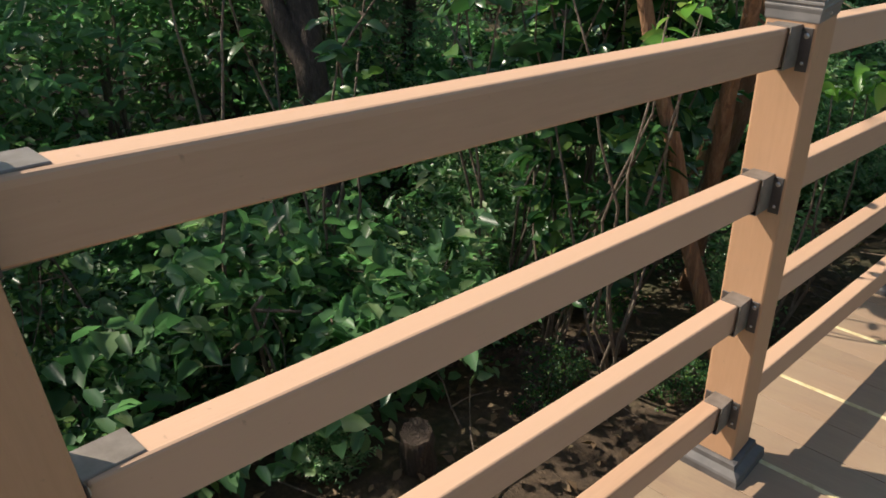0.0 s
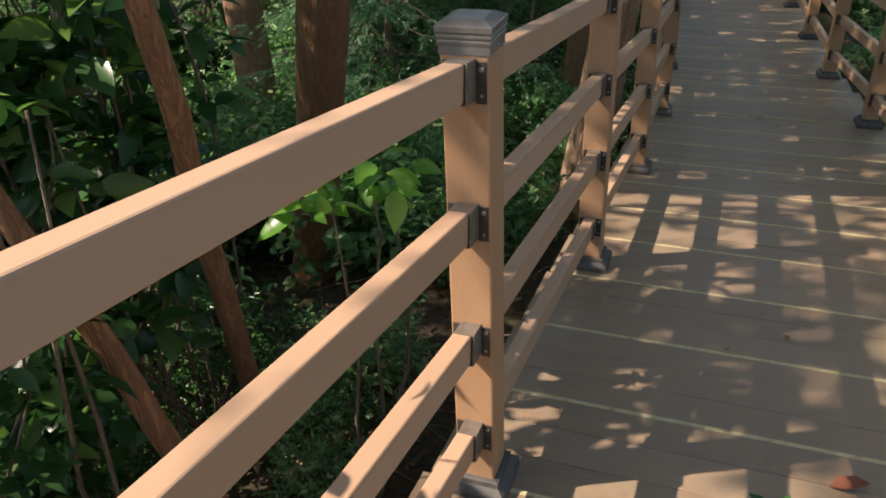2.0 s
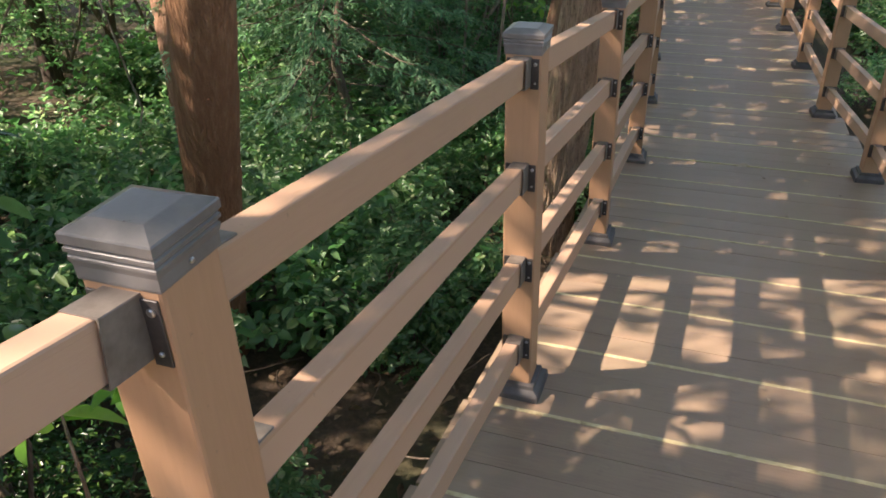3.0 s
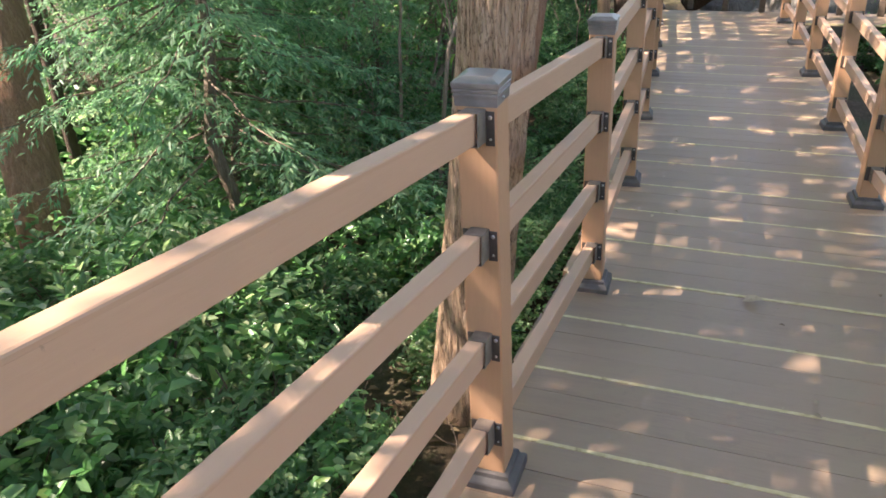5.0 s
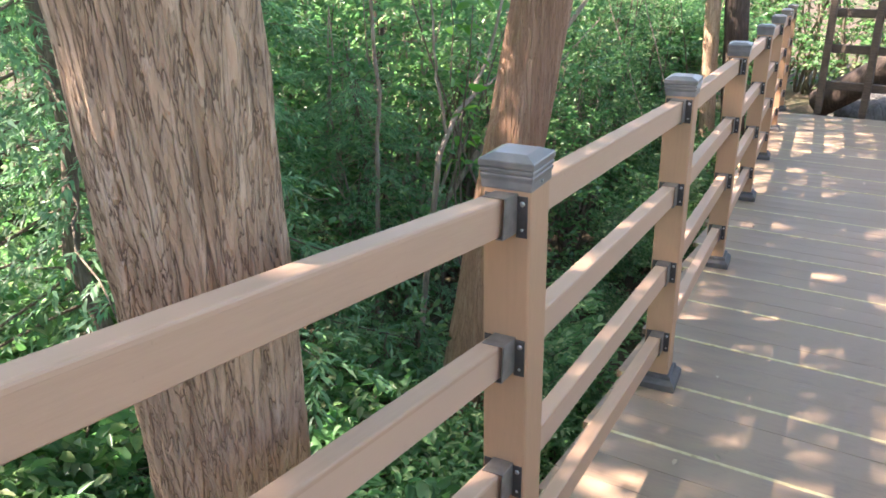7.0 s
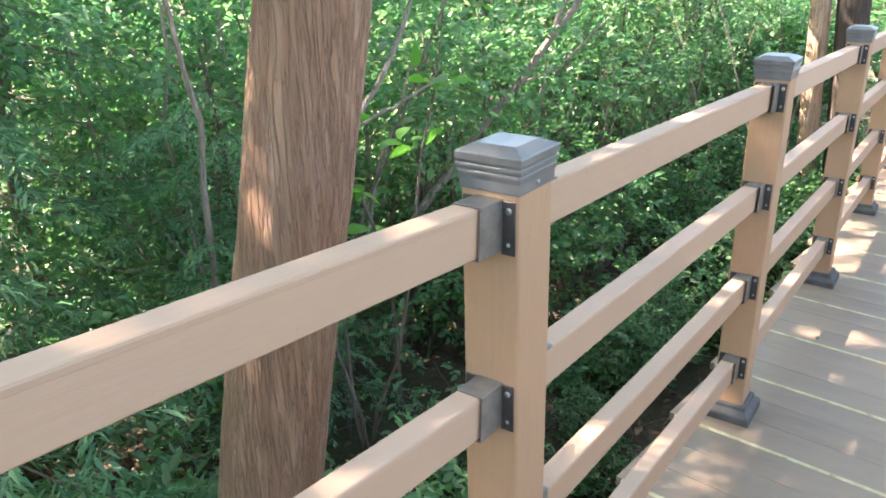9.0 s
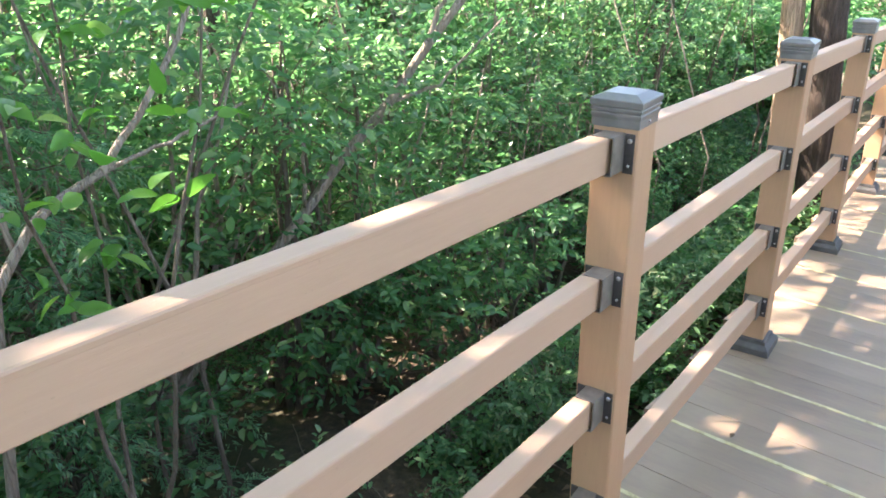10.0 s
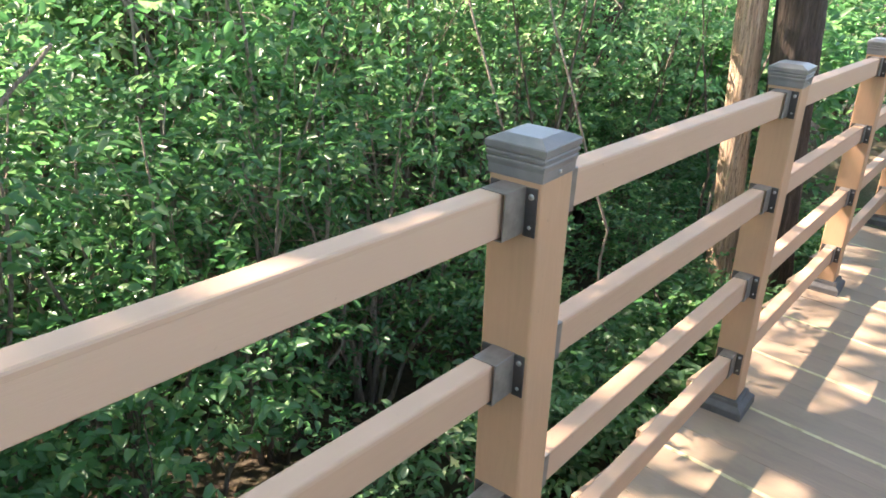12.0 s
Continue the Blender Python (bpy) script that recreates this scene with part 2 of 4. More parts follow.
def box(bm, lo, hi, bevel=0.0, segments=1):
    """A box between two corners, its edges rounded, added to bm."""
    made = bmesh.ops.create_cube(bm, size=1.0)["verts"]
    size = [h - l for l, h in zip(lo, hi)]
    mid = [(h + l) / 2 for l, h in zip(lo, hi)]
    for v in made:
        v.co = Vector((v.co.x * size[0] + mid[0], v.co.y * size[1] + mid[1], v.co.z * size[2] + mid[2]))
    if bevel:
        edges = list({e for v in made for e in v.link_edges})
        bmesh.ops.bevel(bm, geom=edges, offset=bevel, segments=segments, affect="EDGES", profile=0.5)
    return bm


def new_box(lo, hi, bevel=0.0, segments=1):
    return box(bmesh.new(), lo, hi, bevel, segments)


def rings(bm, levels, sides=4, turn=45.0):
    """A solid of square (or round) rings, (radius, height) from below to above, closed at both ends."""
    loops = []
    for rad, z in levels:
        loops.append([bm.verts.new((rad * math.cos(radians(turn) + 2 * math.pi * i / sides), rad * math.sin(radians(turn) + 2 * math.pi * i / sides), z)) for i in range(sides)])
    for a, b in zip(loops, loops[1:]):
        for i in range(sides):
            bm.faces.new((a[i], a[(i + 1) % sides], b[(i + 1) % sides], b[i]))
    bm.faces.new(loops[0][::-1])
    bm.faces.new(loops[-1])
    return bm


def tube_mesh(name, runs, sides=8, rough=0.0, seed=0.0, ridge=0.0, ridge_count=18):
    """Tapered limbs: each run is a list of (point, radius). rough: swell; ridge: depth of bark furrows."""
    verts, faces = [], []
    for run in runs:
        base = len(verts)
        pts = [Vector(p) for p, _ in run]
        side = Vector((1, 0, 0))
        for i, (p, r) in enumerate(run):
            d = (pts[min(i + 1, len(pts) - 1)] - pts[max(i - 1, 0)]).normalized()
            side = (side - d * side.dot(d))
            side = side.normalized() if side.length > 1e-4 else d.orthogonal().normalized()
            up = d.cross(side)
            for k in range(sides):
                a = 2 * math.pi * k / sides
                n = side * math.cos(a) + up * math.sin(a)
                rr = r
                if rough:
                    rr *= 1 + rough * noise.noise(Vector((n.x * 1.5, n.y * 1.5, p[2] * 0.8 + seed)))
                if ridge:
                    q = Vector((n.x * ridge_count * 0.32, n.y * ridge_count * 0.32, p[2] * 2.2 + seed))
                    q.x += 0.5 * noise.noise(Vector((p[2] * 3.0, a, seed)))
                    rr += ridge * (1.0 - 2.2 * abs(noise.noise(q)))
                    rr += ridge * 0.5 * noise.noise(q * 2.7)
                verts.append(Vector(p) + n * rr)
        for i in range(len(run) - 1):
            for k in range(sides):
                a, b = base + i * sides + k, base + i * sides + (k + 1) % sides
                faces.append((a, b, b + sides, a + sides))
        faces.append(tuple(range(base + sides - 1, base - 1, -1)))
        faces.append(tuple(range(len(verts) - sides, len(verts))))
    me = bpy.data.meshes.new(name)
    me.from_pydata(verts, [], faces)
    me.polygons.foreach_set("use_smooth", [len(f) == 4 for f in faces])
    me.update()
    return me


def unit(v):
    return v / np.maximum(np.linalg.norm(v, axis=-1, keepdims=True), 1e-6)


def leaf_mesh(name, at, way, face, length, width, fold=0.25, droop=0.2, fine=True):
    """One mesh of many leaves, each a pointed blade folded along its midrib: base points, ways, facing, sizes."""
    way = unit(way)
    side = unit(np.cross(way, face))
    up = np.cross(side, way)
    length, width = np.asarray(length)[:, None], np.asarray(width)[:, None]
    tip = at + way * length - up * length * droop
    if fine:
        m1 = at + way * length * 0.28
        m2 = at + way * length * 0.68 - up * length * droop * 0.35
        lift = up * width * fold
        rows = np.stack([at, m1 + side * width * 0.46 + lift, m2 + side * width * 0.40 + lift, tip, m2 - side * width * 0.40 + lift, m1 - side * width * 0.46 + lift], 1)
        quad = np.array([[0, 1, 2, 3], [0, 3, 4, 5]])
    else:
        mid = at + way * length * 0.45
        lift = up * width * fold
        rows = np.stack([at, mid + side * width * 0.5 + lift, tip, mid - side * width * 0.5 + lift], 1)
        quad = np.array([[0, 1, 2, 3]])
    n, k = rows.shape[0], rows.shape[1]
    faces = (quad[None] + (np.arange(n) * k)[:, None, None]).reshape(-1, 4)
    me = bpy.data.meshes.new(name)
    me.vertices.add(n * k)
    me.vertices.foreach_set("co", rows.reshape(-1).astype(np.float32))
    me.loops.add(faces.size)
    me.loops.foreach_set("vertex_index", faces.reshape(-1).astype(np.int32))
    me.polygons.add(len(faces))
    me.polygons.foreach_set("loop_start", np.arange(0, faces.size, 4, dtype=np.int32))
    me.polygons.foreach_set("loop_total", np.full(len(faces), 4, dtype=np.int32))
    me.update(calc_edges=True)
    return me


def large_leaf_mesh(name, at, way, face, length, width, fold=0.18, droop=0.28):
    """Leaves seen close: a curved midrib, a rounded blade in five stations, folded and drooping."""
    way = unit(way)
    side = unit(np.cross(way, face))
    up = np.cross(side, way)
    length, width = np.asarray(length)[:, None], np.asarray(width)[:, None]
    f = [0.0, 0.10, 0.26, 0.45, 0.65, 0.84, 1.0]
    half = [0.0, 0.25, 0.43, 0.50, 0.42, 0.22, 0.0]
    mid = [at + way * length * a - up * length * droop * a * a for a in f]
    rows = [mid[0]]
    for a, h, m in list(zip(f, half, mid))[1:-1]:
        lift = up * width * h * fold * 2
        rows += [m, m + side * width * h + lift, m - side * width * h + lift]
    rows = np.stack(rows + [mid[-1]], 1)
    tip = rows.shape[1] - 1
    faces = [(0, 2, 1), (0, 1, 3), (13, 14, tip), (15, 13, tip)]
    for i in range(4):
        m = 1 + 3 * i
        faces += [(m, m + 1, m + 4, m + 3), (m + 2, m, m + 3, m + 5)]
    n = rows.shape[0]
    verts = rows.reshape(-1, 3)
    every = [tuple(v + j * (tip + 1) for v in fc) for j in range(n) for fc in faces]
    me = bpy.data.meshes.new(name)
    me.from_pydata(verts.tolist(), [], every)
    me.polygons.foreach_set("use_smooth", [True] * len(every))
    me.update()
    return me


# ---- plan: posts along the walk (x, y, deck height) ----
POSTS = [
    (-0.741, -0.032, 0.438), (-0.643, 1.384, 0.260), (-0.571, 2.761, 0.084), (-0.534, 4.164, -0.085),
    (-0.504, 5.568, -0.280), (-0.492, 6.960, -0.441), (-0.557, 8.367, -0.531), (-0.669, 9.801, -0.600),
    (-0.792, 11.219, -0.666), (-0.931, 12.620, -0.741), (-1.075, 14.020, -0.818), (-1.220, 15.420, -0.895),
]
RIGHT = [(0.87, 4.25, -0.097), (0.89, 5.68, -0.293), (0.88, 7.05, -0.447), (0.73, 8.37, -0.531), (0.66, 9.84, -0.602), (0.57, 11.50, -0.679), (0.49, 13.00, -0.762), (0.38, 14.42, -0.838)]
RAIL_TOPS = (1.108, 0.8167, 0.5215, 0.2355)
RAIL_HIGH = 0.0715
POST_HALF = 0.0476
SLEEVE_END = 0.1082
LINE_Y = [p[1] for p in POSTS]


def deck_z(y):
    return float(np.interp(y, [-8.0] + LINE_Y + [19.0], [1.45] + [p[2] for p in POSTS] + [-1.09]))


def line_x(y):
    return float(np.interp(y, [-8.0] + LINE_Y, [-1.29] + [p[0] for p in POSTS]))


def right_x(y):
    return float(np.interp(y, [p[1] for p in RIGHT], [p[0] for p in RIGHT]))


def ground_z(x, y):
    d = abs(x - 0.05) - 0.9
    z = deck_z(y) - 0.55 - 0.10 * min(max(d, 0.0), 3.5) + 0.10 * noise.noise(Vector((x * 0.6, y * 0.6, 3.0))) + 0.05 * noise.noise(Vector((x * 1.9, y * 1.9, 7.0)))
    if d > 2.0:
        z += 0.02 * min(d - 2.0, 12.0) + 0.4 * noise.noise(Vector((x * 0.12, y * 0.12, 1.0))) * min(1.0, (d - 2.0) / 6.0)
    return z


# ---- ground ----
def build_ground():
    steps = [-1500, -500, -160, -70, -40, -28, -20, -16] + [-13 + 0.4 * i for i in range(65)] + [14, 17, 22, 30, 45, 80, 180, 500, 1500]
    ys = [-1500, -500, -160, -70, -40, -28, -20, -14, -10] + [-7 + 0.4 * i for i in range(80)] + [26, 30, 36, 45, 80, 180, 500, 1500]
    verts = [(x, y, ground_z(x, y) if abs(x) < 60 and abs(y) < 60 else -1.5) for y in ys for x in steps]
    n = len(steps)
    faces = [(j * n + i, j * n + i + 1, (j + 1) * n + i + 1, (j + 1) * n + i) for j in range(len(ys) - 1) for i in range(n - 1)]
    me = bpy.data.meshes.new("ground")
    me.from_pydata(verts, [], faces)
    me.polygons.foreach_set("use_smooth", [True] * len(faces))
    tagged(part_mesh("ground", me, SOIL), "dark brown forest soil with leaf litter", "ground", kind="structure")


build_ground()


# ---- fence ----
def cap_solid():
    """Moulded cap: a collar that flares in three ribs to a wide rim, then a low bevel to a flat top."""
    bm = bmesh.new()
    q = math.sqrt(2)
    rings(bm, [(0.0484 * q, 0.0), (0.0490 * q, 0.003), (0.0492 * q, 0.016), (0.0515 * q, 0.0235), (0.0515 * q, 0.0265), (0.0500 * q, 0.028), (0.0500 * q, 0.030),
               (0.0528 * q, 0.0325), (0.0528 * q, 0.0365), (0.0512 * q, 0.038), (0.0512 * q, 0.040), (0.0541 * q, 0.0425), (0.0541 * q, 0.0520), (0.0530 * q, 0.0540), (0.0330 * q, 0.0630), (0.0310 * q, 0.0634)])
    return bm


def base_solid():
    bm = bmesh.new()
    q = math.sqrt(2)
    rings(bm, [(0.0800 * q, 0.0), (0.0805 * q, 0.003), (0.0790 * q, 0.028), (0.0760 * q, 0.033), (0.0620 * q, 0.045), (0.0600 * q, 0.058), (0.0520 * q, 0.061)])
    return bm


def screw_solid(at, way, r=0.0034):
    bm = bmesh.new()
    rings(bm, [(r, 0.0), (r, 0.0015), (r * 0.6, 0.0028)], 8)
    turn = Vector((0, 0, 1)).rotation_difference(Vector(way)).to_matrix().to_4x4()
    bmesh.ops.transform(bm, matrix=Matrix.Translation(at) @ turn, verts=bm.verts)
    return bm


def bracket_on(post, top, way):
    """Sleeve that holds a rail's end (way: -1 towards the start, 1 onwards), its two flanges on the post and their screws."""
    high = RAIL_HIGH / 2
    y0, y1 = sorted((way * (POST_HALF + 0.001), way * SLEEVE_END))
    t, w = 0.0229, 0.0022
    bm = bmesh.new()
    loops = []
    for y, k in ((y0, 0), (y0, w), (y1, w), (y1, 0)):
        corners = ((-t + k, -high - w + k), (t - k, -high - w + k), (t - k, high + w - k), (-t + k, high + w - k))
        loops.append([bm.verts.new((cx, y, cz)) for cx, cz in corners])
    for a, b in zip(loops, loops[1:] + loops[:1]):
        for i in range(4):
            bm.faces.new((a[i], a[(i + 1) % 4], b[(i + 1) % 4], b[i]))
    bmesh.ops.recalc_face_normals(bm, faces=bm.faces)
    bmesh.ops.bevel(bm, geom=[e for e in bm.edges if abs(e.verts[0].co.y - e.verts[1].co.y) > 0.01], offset=0.0012, segments=1, affect="EDGES")
    sleeve = part("bracket", bm, BRACKET, post, "dark metal rail bracket")
    sleeve.location.z = top - high
    f0, f1 = sorted((way * (POST_HALF + 0.0005), way * (POST_HALF + 0.0035)))
    for s in (-1, 1):
        x0, x1 = sorted((s * (t - 0.002), s * (t + 0.0195)))
        part("flange", new_box((x0, f0, -high - 0.004), (x1, f1, high + 0.004), 0.0008), FLANGE, sleeve)
    for dz, r in ((high - 0.010, 0.0052), (-high + 0.012, 0.0032)):
        part("screw", screw_solid((t + 0.010, f0 if way < 0 else f1, dz), (0, way, 0), r), SCREW, sleeve, "bright steel screw")
    return sleeve


def build_post():
    post = new("fence_post")
    h = POST_HALF
    part("shaft", new_box((-h, -h, 0.0), (h, h, 1.150), 0.005, 2), POST, post)
    c = part("cap", cap_solid(), CAP, post, "dark grey moulded post cap")
    c.location.z = 1.120
    part("screw", screw_solid((0.0492, 0.0, 0.010), (1, 0, 0)), SCREW, c, "bright steel screw")
    part("base_collar", base_solid(), COLLAR, post, "dark grey sloped base collar")
    for top in RAIL_TOPS:
        bracket_on(post, top, -1)
        bracket_on(post, top, 1)
    return tagged(post, "tan composite fence post with dark grey cap and base", "fence post", "posts of the boardwalk fence")


def tilt_brackets(post, back, ahead):
    """Turns each sleeve to the fall of its rail; its flanges stay upright on the post."""
    for ob in post.children:
        if ob.name.startswith("bracket"):
            onwards = ob.data.vertices[0].co.y > 0
            ob.rotation_euler = (ahead if onwards else back, 0.0, 0.0)
            for piece in ob.children:
                piece.rotation_euler = (-(ahead if onwards else back), 0.0, 0.0)


def fall(a, b):
    return math.atan2(b[2] - a[2], math.hypot(b[0] - a[0], b[1] - a[1]))


def rail_body(length):
    return new_box((-0.0205, 0.0, -RAIL_HIGH / 2), (0.0205, length, RAIL_HIGH / 2 - 0.005), 0.003, 1)


def rail_edge(length):
    return new_box((-0.0207, 0.001, RAIL_HIGH / 2 - 0.014), (0.0207, length - 0.001, RAIL_HIGH / 2), 0.0040, 2)


def rails_between(a, b):
    va, vb = Vector(a), Vector(b)
    d = vb - va
    yaw = math.degrees(math.atan2(-d.x, d.y))
    tilt = math.degrees(fall(a, b))
    length = d.length - 2 * POST_HALF - 0.008
    for top in RAIL_TOPS:
        rail = new("fence_rail")
        part("rail_body", rail_body(length), RAIL, rail)
        part("top_edge", rail_edge(length), RAIL, rail)
        start = va + d.normalized() * (POST_HALF + 0.004) + Vector((0, 0, top - RAIL_HIGH / 2))
        rail.matrix_basis = pose(*start, tilt, random.uniform(-0.4, 0.4), yaw)
        tagged(rail, "tan composite fence rail with rounded edges", "fence rail", "rails of the boardwalk fence")


POST_TURNS = [-0.9] + [-0.9, -0.7, -0.2, 0.3, 1.1, 3.2, 5.1, 6.3, 6.2, 6.8, 7.0, 7.0]
before = (POSTS[0][0] - 0.10, POSTS[0][1] - 1.41, POSTS[0][2] + 0.178)
line = [before] + POSTS
first_post = build_post()
for run in (line, RIGHT):
    for i, site in enumerate(run):
        spot = pose(*site, random.uniform(-0.25, 0.25), random.uniform(-0.25, 0.25), POST_TURNS[i if run is line else i + 4])
        post = first_post if site is before else copy_thing(first_post, spot)
        post.matrix_basis = spot
        tilt_brackets(post, fall(run[max(i - 1, 0)], run[max(i, 1)]), fall(run[min(i, len(run) - 2)], run[min(i + 1, len(run) - 1)]))
    for a, b in zip(run, run[1:]):
        rails_between(a, b)

# ---- plants ----
rng = np.random.default_rng(11)


def bent(a, b, r0, r1, n=7, sway=0.12, r=random):
    """A run of points from a to b that wanders and tapers."""
    a, b = Vector(a), Vector(b)
    length = (b - a).length
    side = Vector((r.uniform(-1, 1), r.uniform(-1, 1), r.uniform(-0.3, 0.6))) * sway * length
    run = []
    for i in range(n):
        f = i / (n - 1)
        p = a.lerp(b, f) + side * math.sin(math.pi * f) + Vector((r.uniform(-1, 1), r.uniform(-1, 1), r.uniform(-1, 1))) * 0.02 * length * (0 < i < n - 1)
        run.append((p, r0 + (r1 - r0) * f))
    return run


def sprig_leaves(tips, ways, per, reach, size, slim, spread=1.0, flat=0.6):
    """Leaves in alternate pairs along short twigs: points, ways, facing, lengths, widths."""
    n = len(tips)
    f = np.tile(np.linspace(0.05, 1.0, per), n) + rng.normal(0, 0.03, n * per)
    base = np.repeat(tips, per, 0)
    way = np.repeat(unit(ways), per, 0)
    up = np.array([0, 0, 1.0])
    side = unit(np.cross(way, up) + rng.normal(0, 0.25, way.shape))
    sign = np.tile(np.where(np.arange(per) % 2 == 0, 1.0, -1.0), n)[:, None]
    at = base + way * (f * reach)[:, None] + rng.normal(0, 0.012, way.shape)
    at[:, 2] -= 0.10 * reach * f ** 2
    out = unit(way * 0.65 + side * sign * 0.8 * spread + rng.normal(0, 0.28, way.shape))
    out[:, 2] -= 0.12
    face = unit(up * flat + way * 0.25 + rng.normal(0, 0.38, way.shape))
    length = size * rng.uniform(0.6, 1.2, len(at))
    return at, out, face, length, length * slim * rng.uniform(0.85, 1.15, len(at))


def shrub(name, label, high, wide, twigs, per, reach, size, slim, leaf, wood=None, fine=True, low=0.0, lean=0.0, stems=7, category="shrub"):
    """A many-stemmed bush: stems and side twigs, and leaves along the twig ends in loose tiers."""
    thing = new(name)
    lobes = [(rng.uniform(-0.55, 0.55) * wide, rng.uniform(-0.55, 0.55) * wide, rng.uniform(low + 0.15, 0.85) * high, rng.uniform(0.28, 0.55) * wide) for _ in range(9)]
    pts, ways = [], []
    for i in range(twigs):
        cx, cy, cz, cr = lobes[i % len(lobes)]
        d = unit(rng.normal(0, 1, 3))
        p = np.array([cx, cy, cz]) + d * cr * rng.uniform(0.35, 1.05) * np.array([1, 1, 0.8])
        p[2] = max(p[2], low * high + 0.04)
        pts.append(p)
        ways.append(d * np.array([1, 1, 0.5]) + np.array([0, 0, 0.25]) + rng.normal(0, 0.3, 3))
    pts, ways = np.array(pts), np.array(ways)
    runs = []
    for k in range(stems):
        cx, cy, cz, cr = lobes[k % len(lobes)]
        foot = (rng.uniform(-0.1, 0.1) * wide, rng.uniform(-0.1, 0.1) * wide, -0.08)
        stem = bent(foot, (cx, cy, cz + cr * 0.5), 0.006 + 0.007 * high, 0.004, 8, 0.10)
        runs.append(stem)
        for _ in range(5):
            p = stem[random.randint(3, 6)][0]
            q = pts[rng.integers(0, len(pts))]
            if (Vector(q) - p).length < 0.8 * wide + 0.2:
                runs.append(bent(p, q, 0.0045, 0.002, 5, 0.1))
    tagged(part_mesh("wood", tube_mesh("wood", runs, 5), wood or TWIG, thing, "thin brown woody stems"), kind="stuff")
    me = leaf_mesh("foliage", *sprig_leaves(pts, ways, per, reach, size, slim), fine=fine)
    tagged(part_mesh("foliage", me, leaf, thing), kind="stuff")
    return tagged(thing, label, category)


def conifer_boughs(name, label, high, reach, count):
    """A young conifer: thin trunk and drooping boughs with flat feathery sprays of scale leaves."""
    thing = new(name)
    runs = [bent((0, 0, -0.1), (0.1, 0.05, high), 0.05, 0.012, 10, 0.02)]
    at, out = [], []
    for i in range(count):
        z = high * (0.12 + 0.86 * i / count)
        a = i * 2.4 + random.uniform(-0.3, 0.3)
        long = reach * (1.05 - 0.55 * z / high) * random.uniform(0.75, 1.1)
        d = Vector((math.cos(a), math.sin(a), 0))
        tip = Vector((0, 0, z)) + d * long + Vector((0, 0, -0.22 * long))
        run = bent((0, 0, z), tip, 0.009, 0.002, 8, 0.04)
        runs.append(run)
        for j in range(2, 8):
            p = run[j][0]
            for s in (-1, 1, -1, 1):
                w = (d * random.uniform(0.3, 0.9) + d.cross(Vector((0, 0, 1))) * s * random.uniform(0.5, 1.0) + Vector((0, 0, random.uniform(-0.5, 0.05)))).normalized()
                at.append(p)
                out.append(w)
    at, out = np.array(at), np.array(out)
    n, per = len(at), 22
    f = np.tile(np.linspace(0, 1, per), n)
    way = np.repeat(out, per, 0)
    base = np.repeat(at, per, 0) + way * (f * 0.26 * rng.uniform(0.6, 1.1, n * per))[:, None]
    base[:, 2] -= 0.07 * f ** 2
    side = unit(np.cross(way, np.array([0, 0, 1.0])))
    sign = np.where(rng.random(n * per) > 0.5, 1.0, -1.0)[:, None]
    w = unit(way * 0.75 + side * sign * 0.6 + rng.normal(0, 0.18, way.shape))
    face = unit(np.array([0, 0, 1.0]) + rng.normal(0, 0.3, way.shape))
    length = 0.062 * rng.uniform(0.6, 1.25, n * per)
    part_mesh("trunk", tube_mesh("trunk", runs[:1], 8), TWIG, thing, "thin brown trunk")
    tagged(part_mesh("bough_spray", tube_mesh("bough_spray", runs[1:], 5), TWIG, thing, "thin brown drooping boughs"), kind="stuff")
    tagged(part_mesh("crown", leaf_mesh("crown", base, w, face, length, length * 0.20, 0.1, 0.25, False), LEAF_CONIFER, thing), kind="stuff")
    return tagged(thing, label, "conifer")


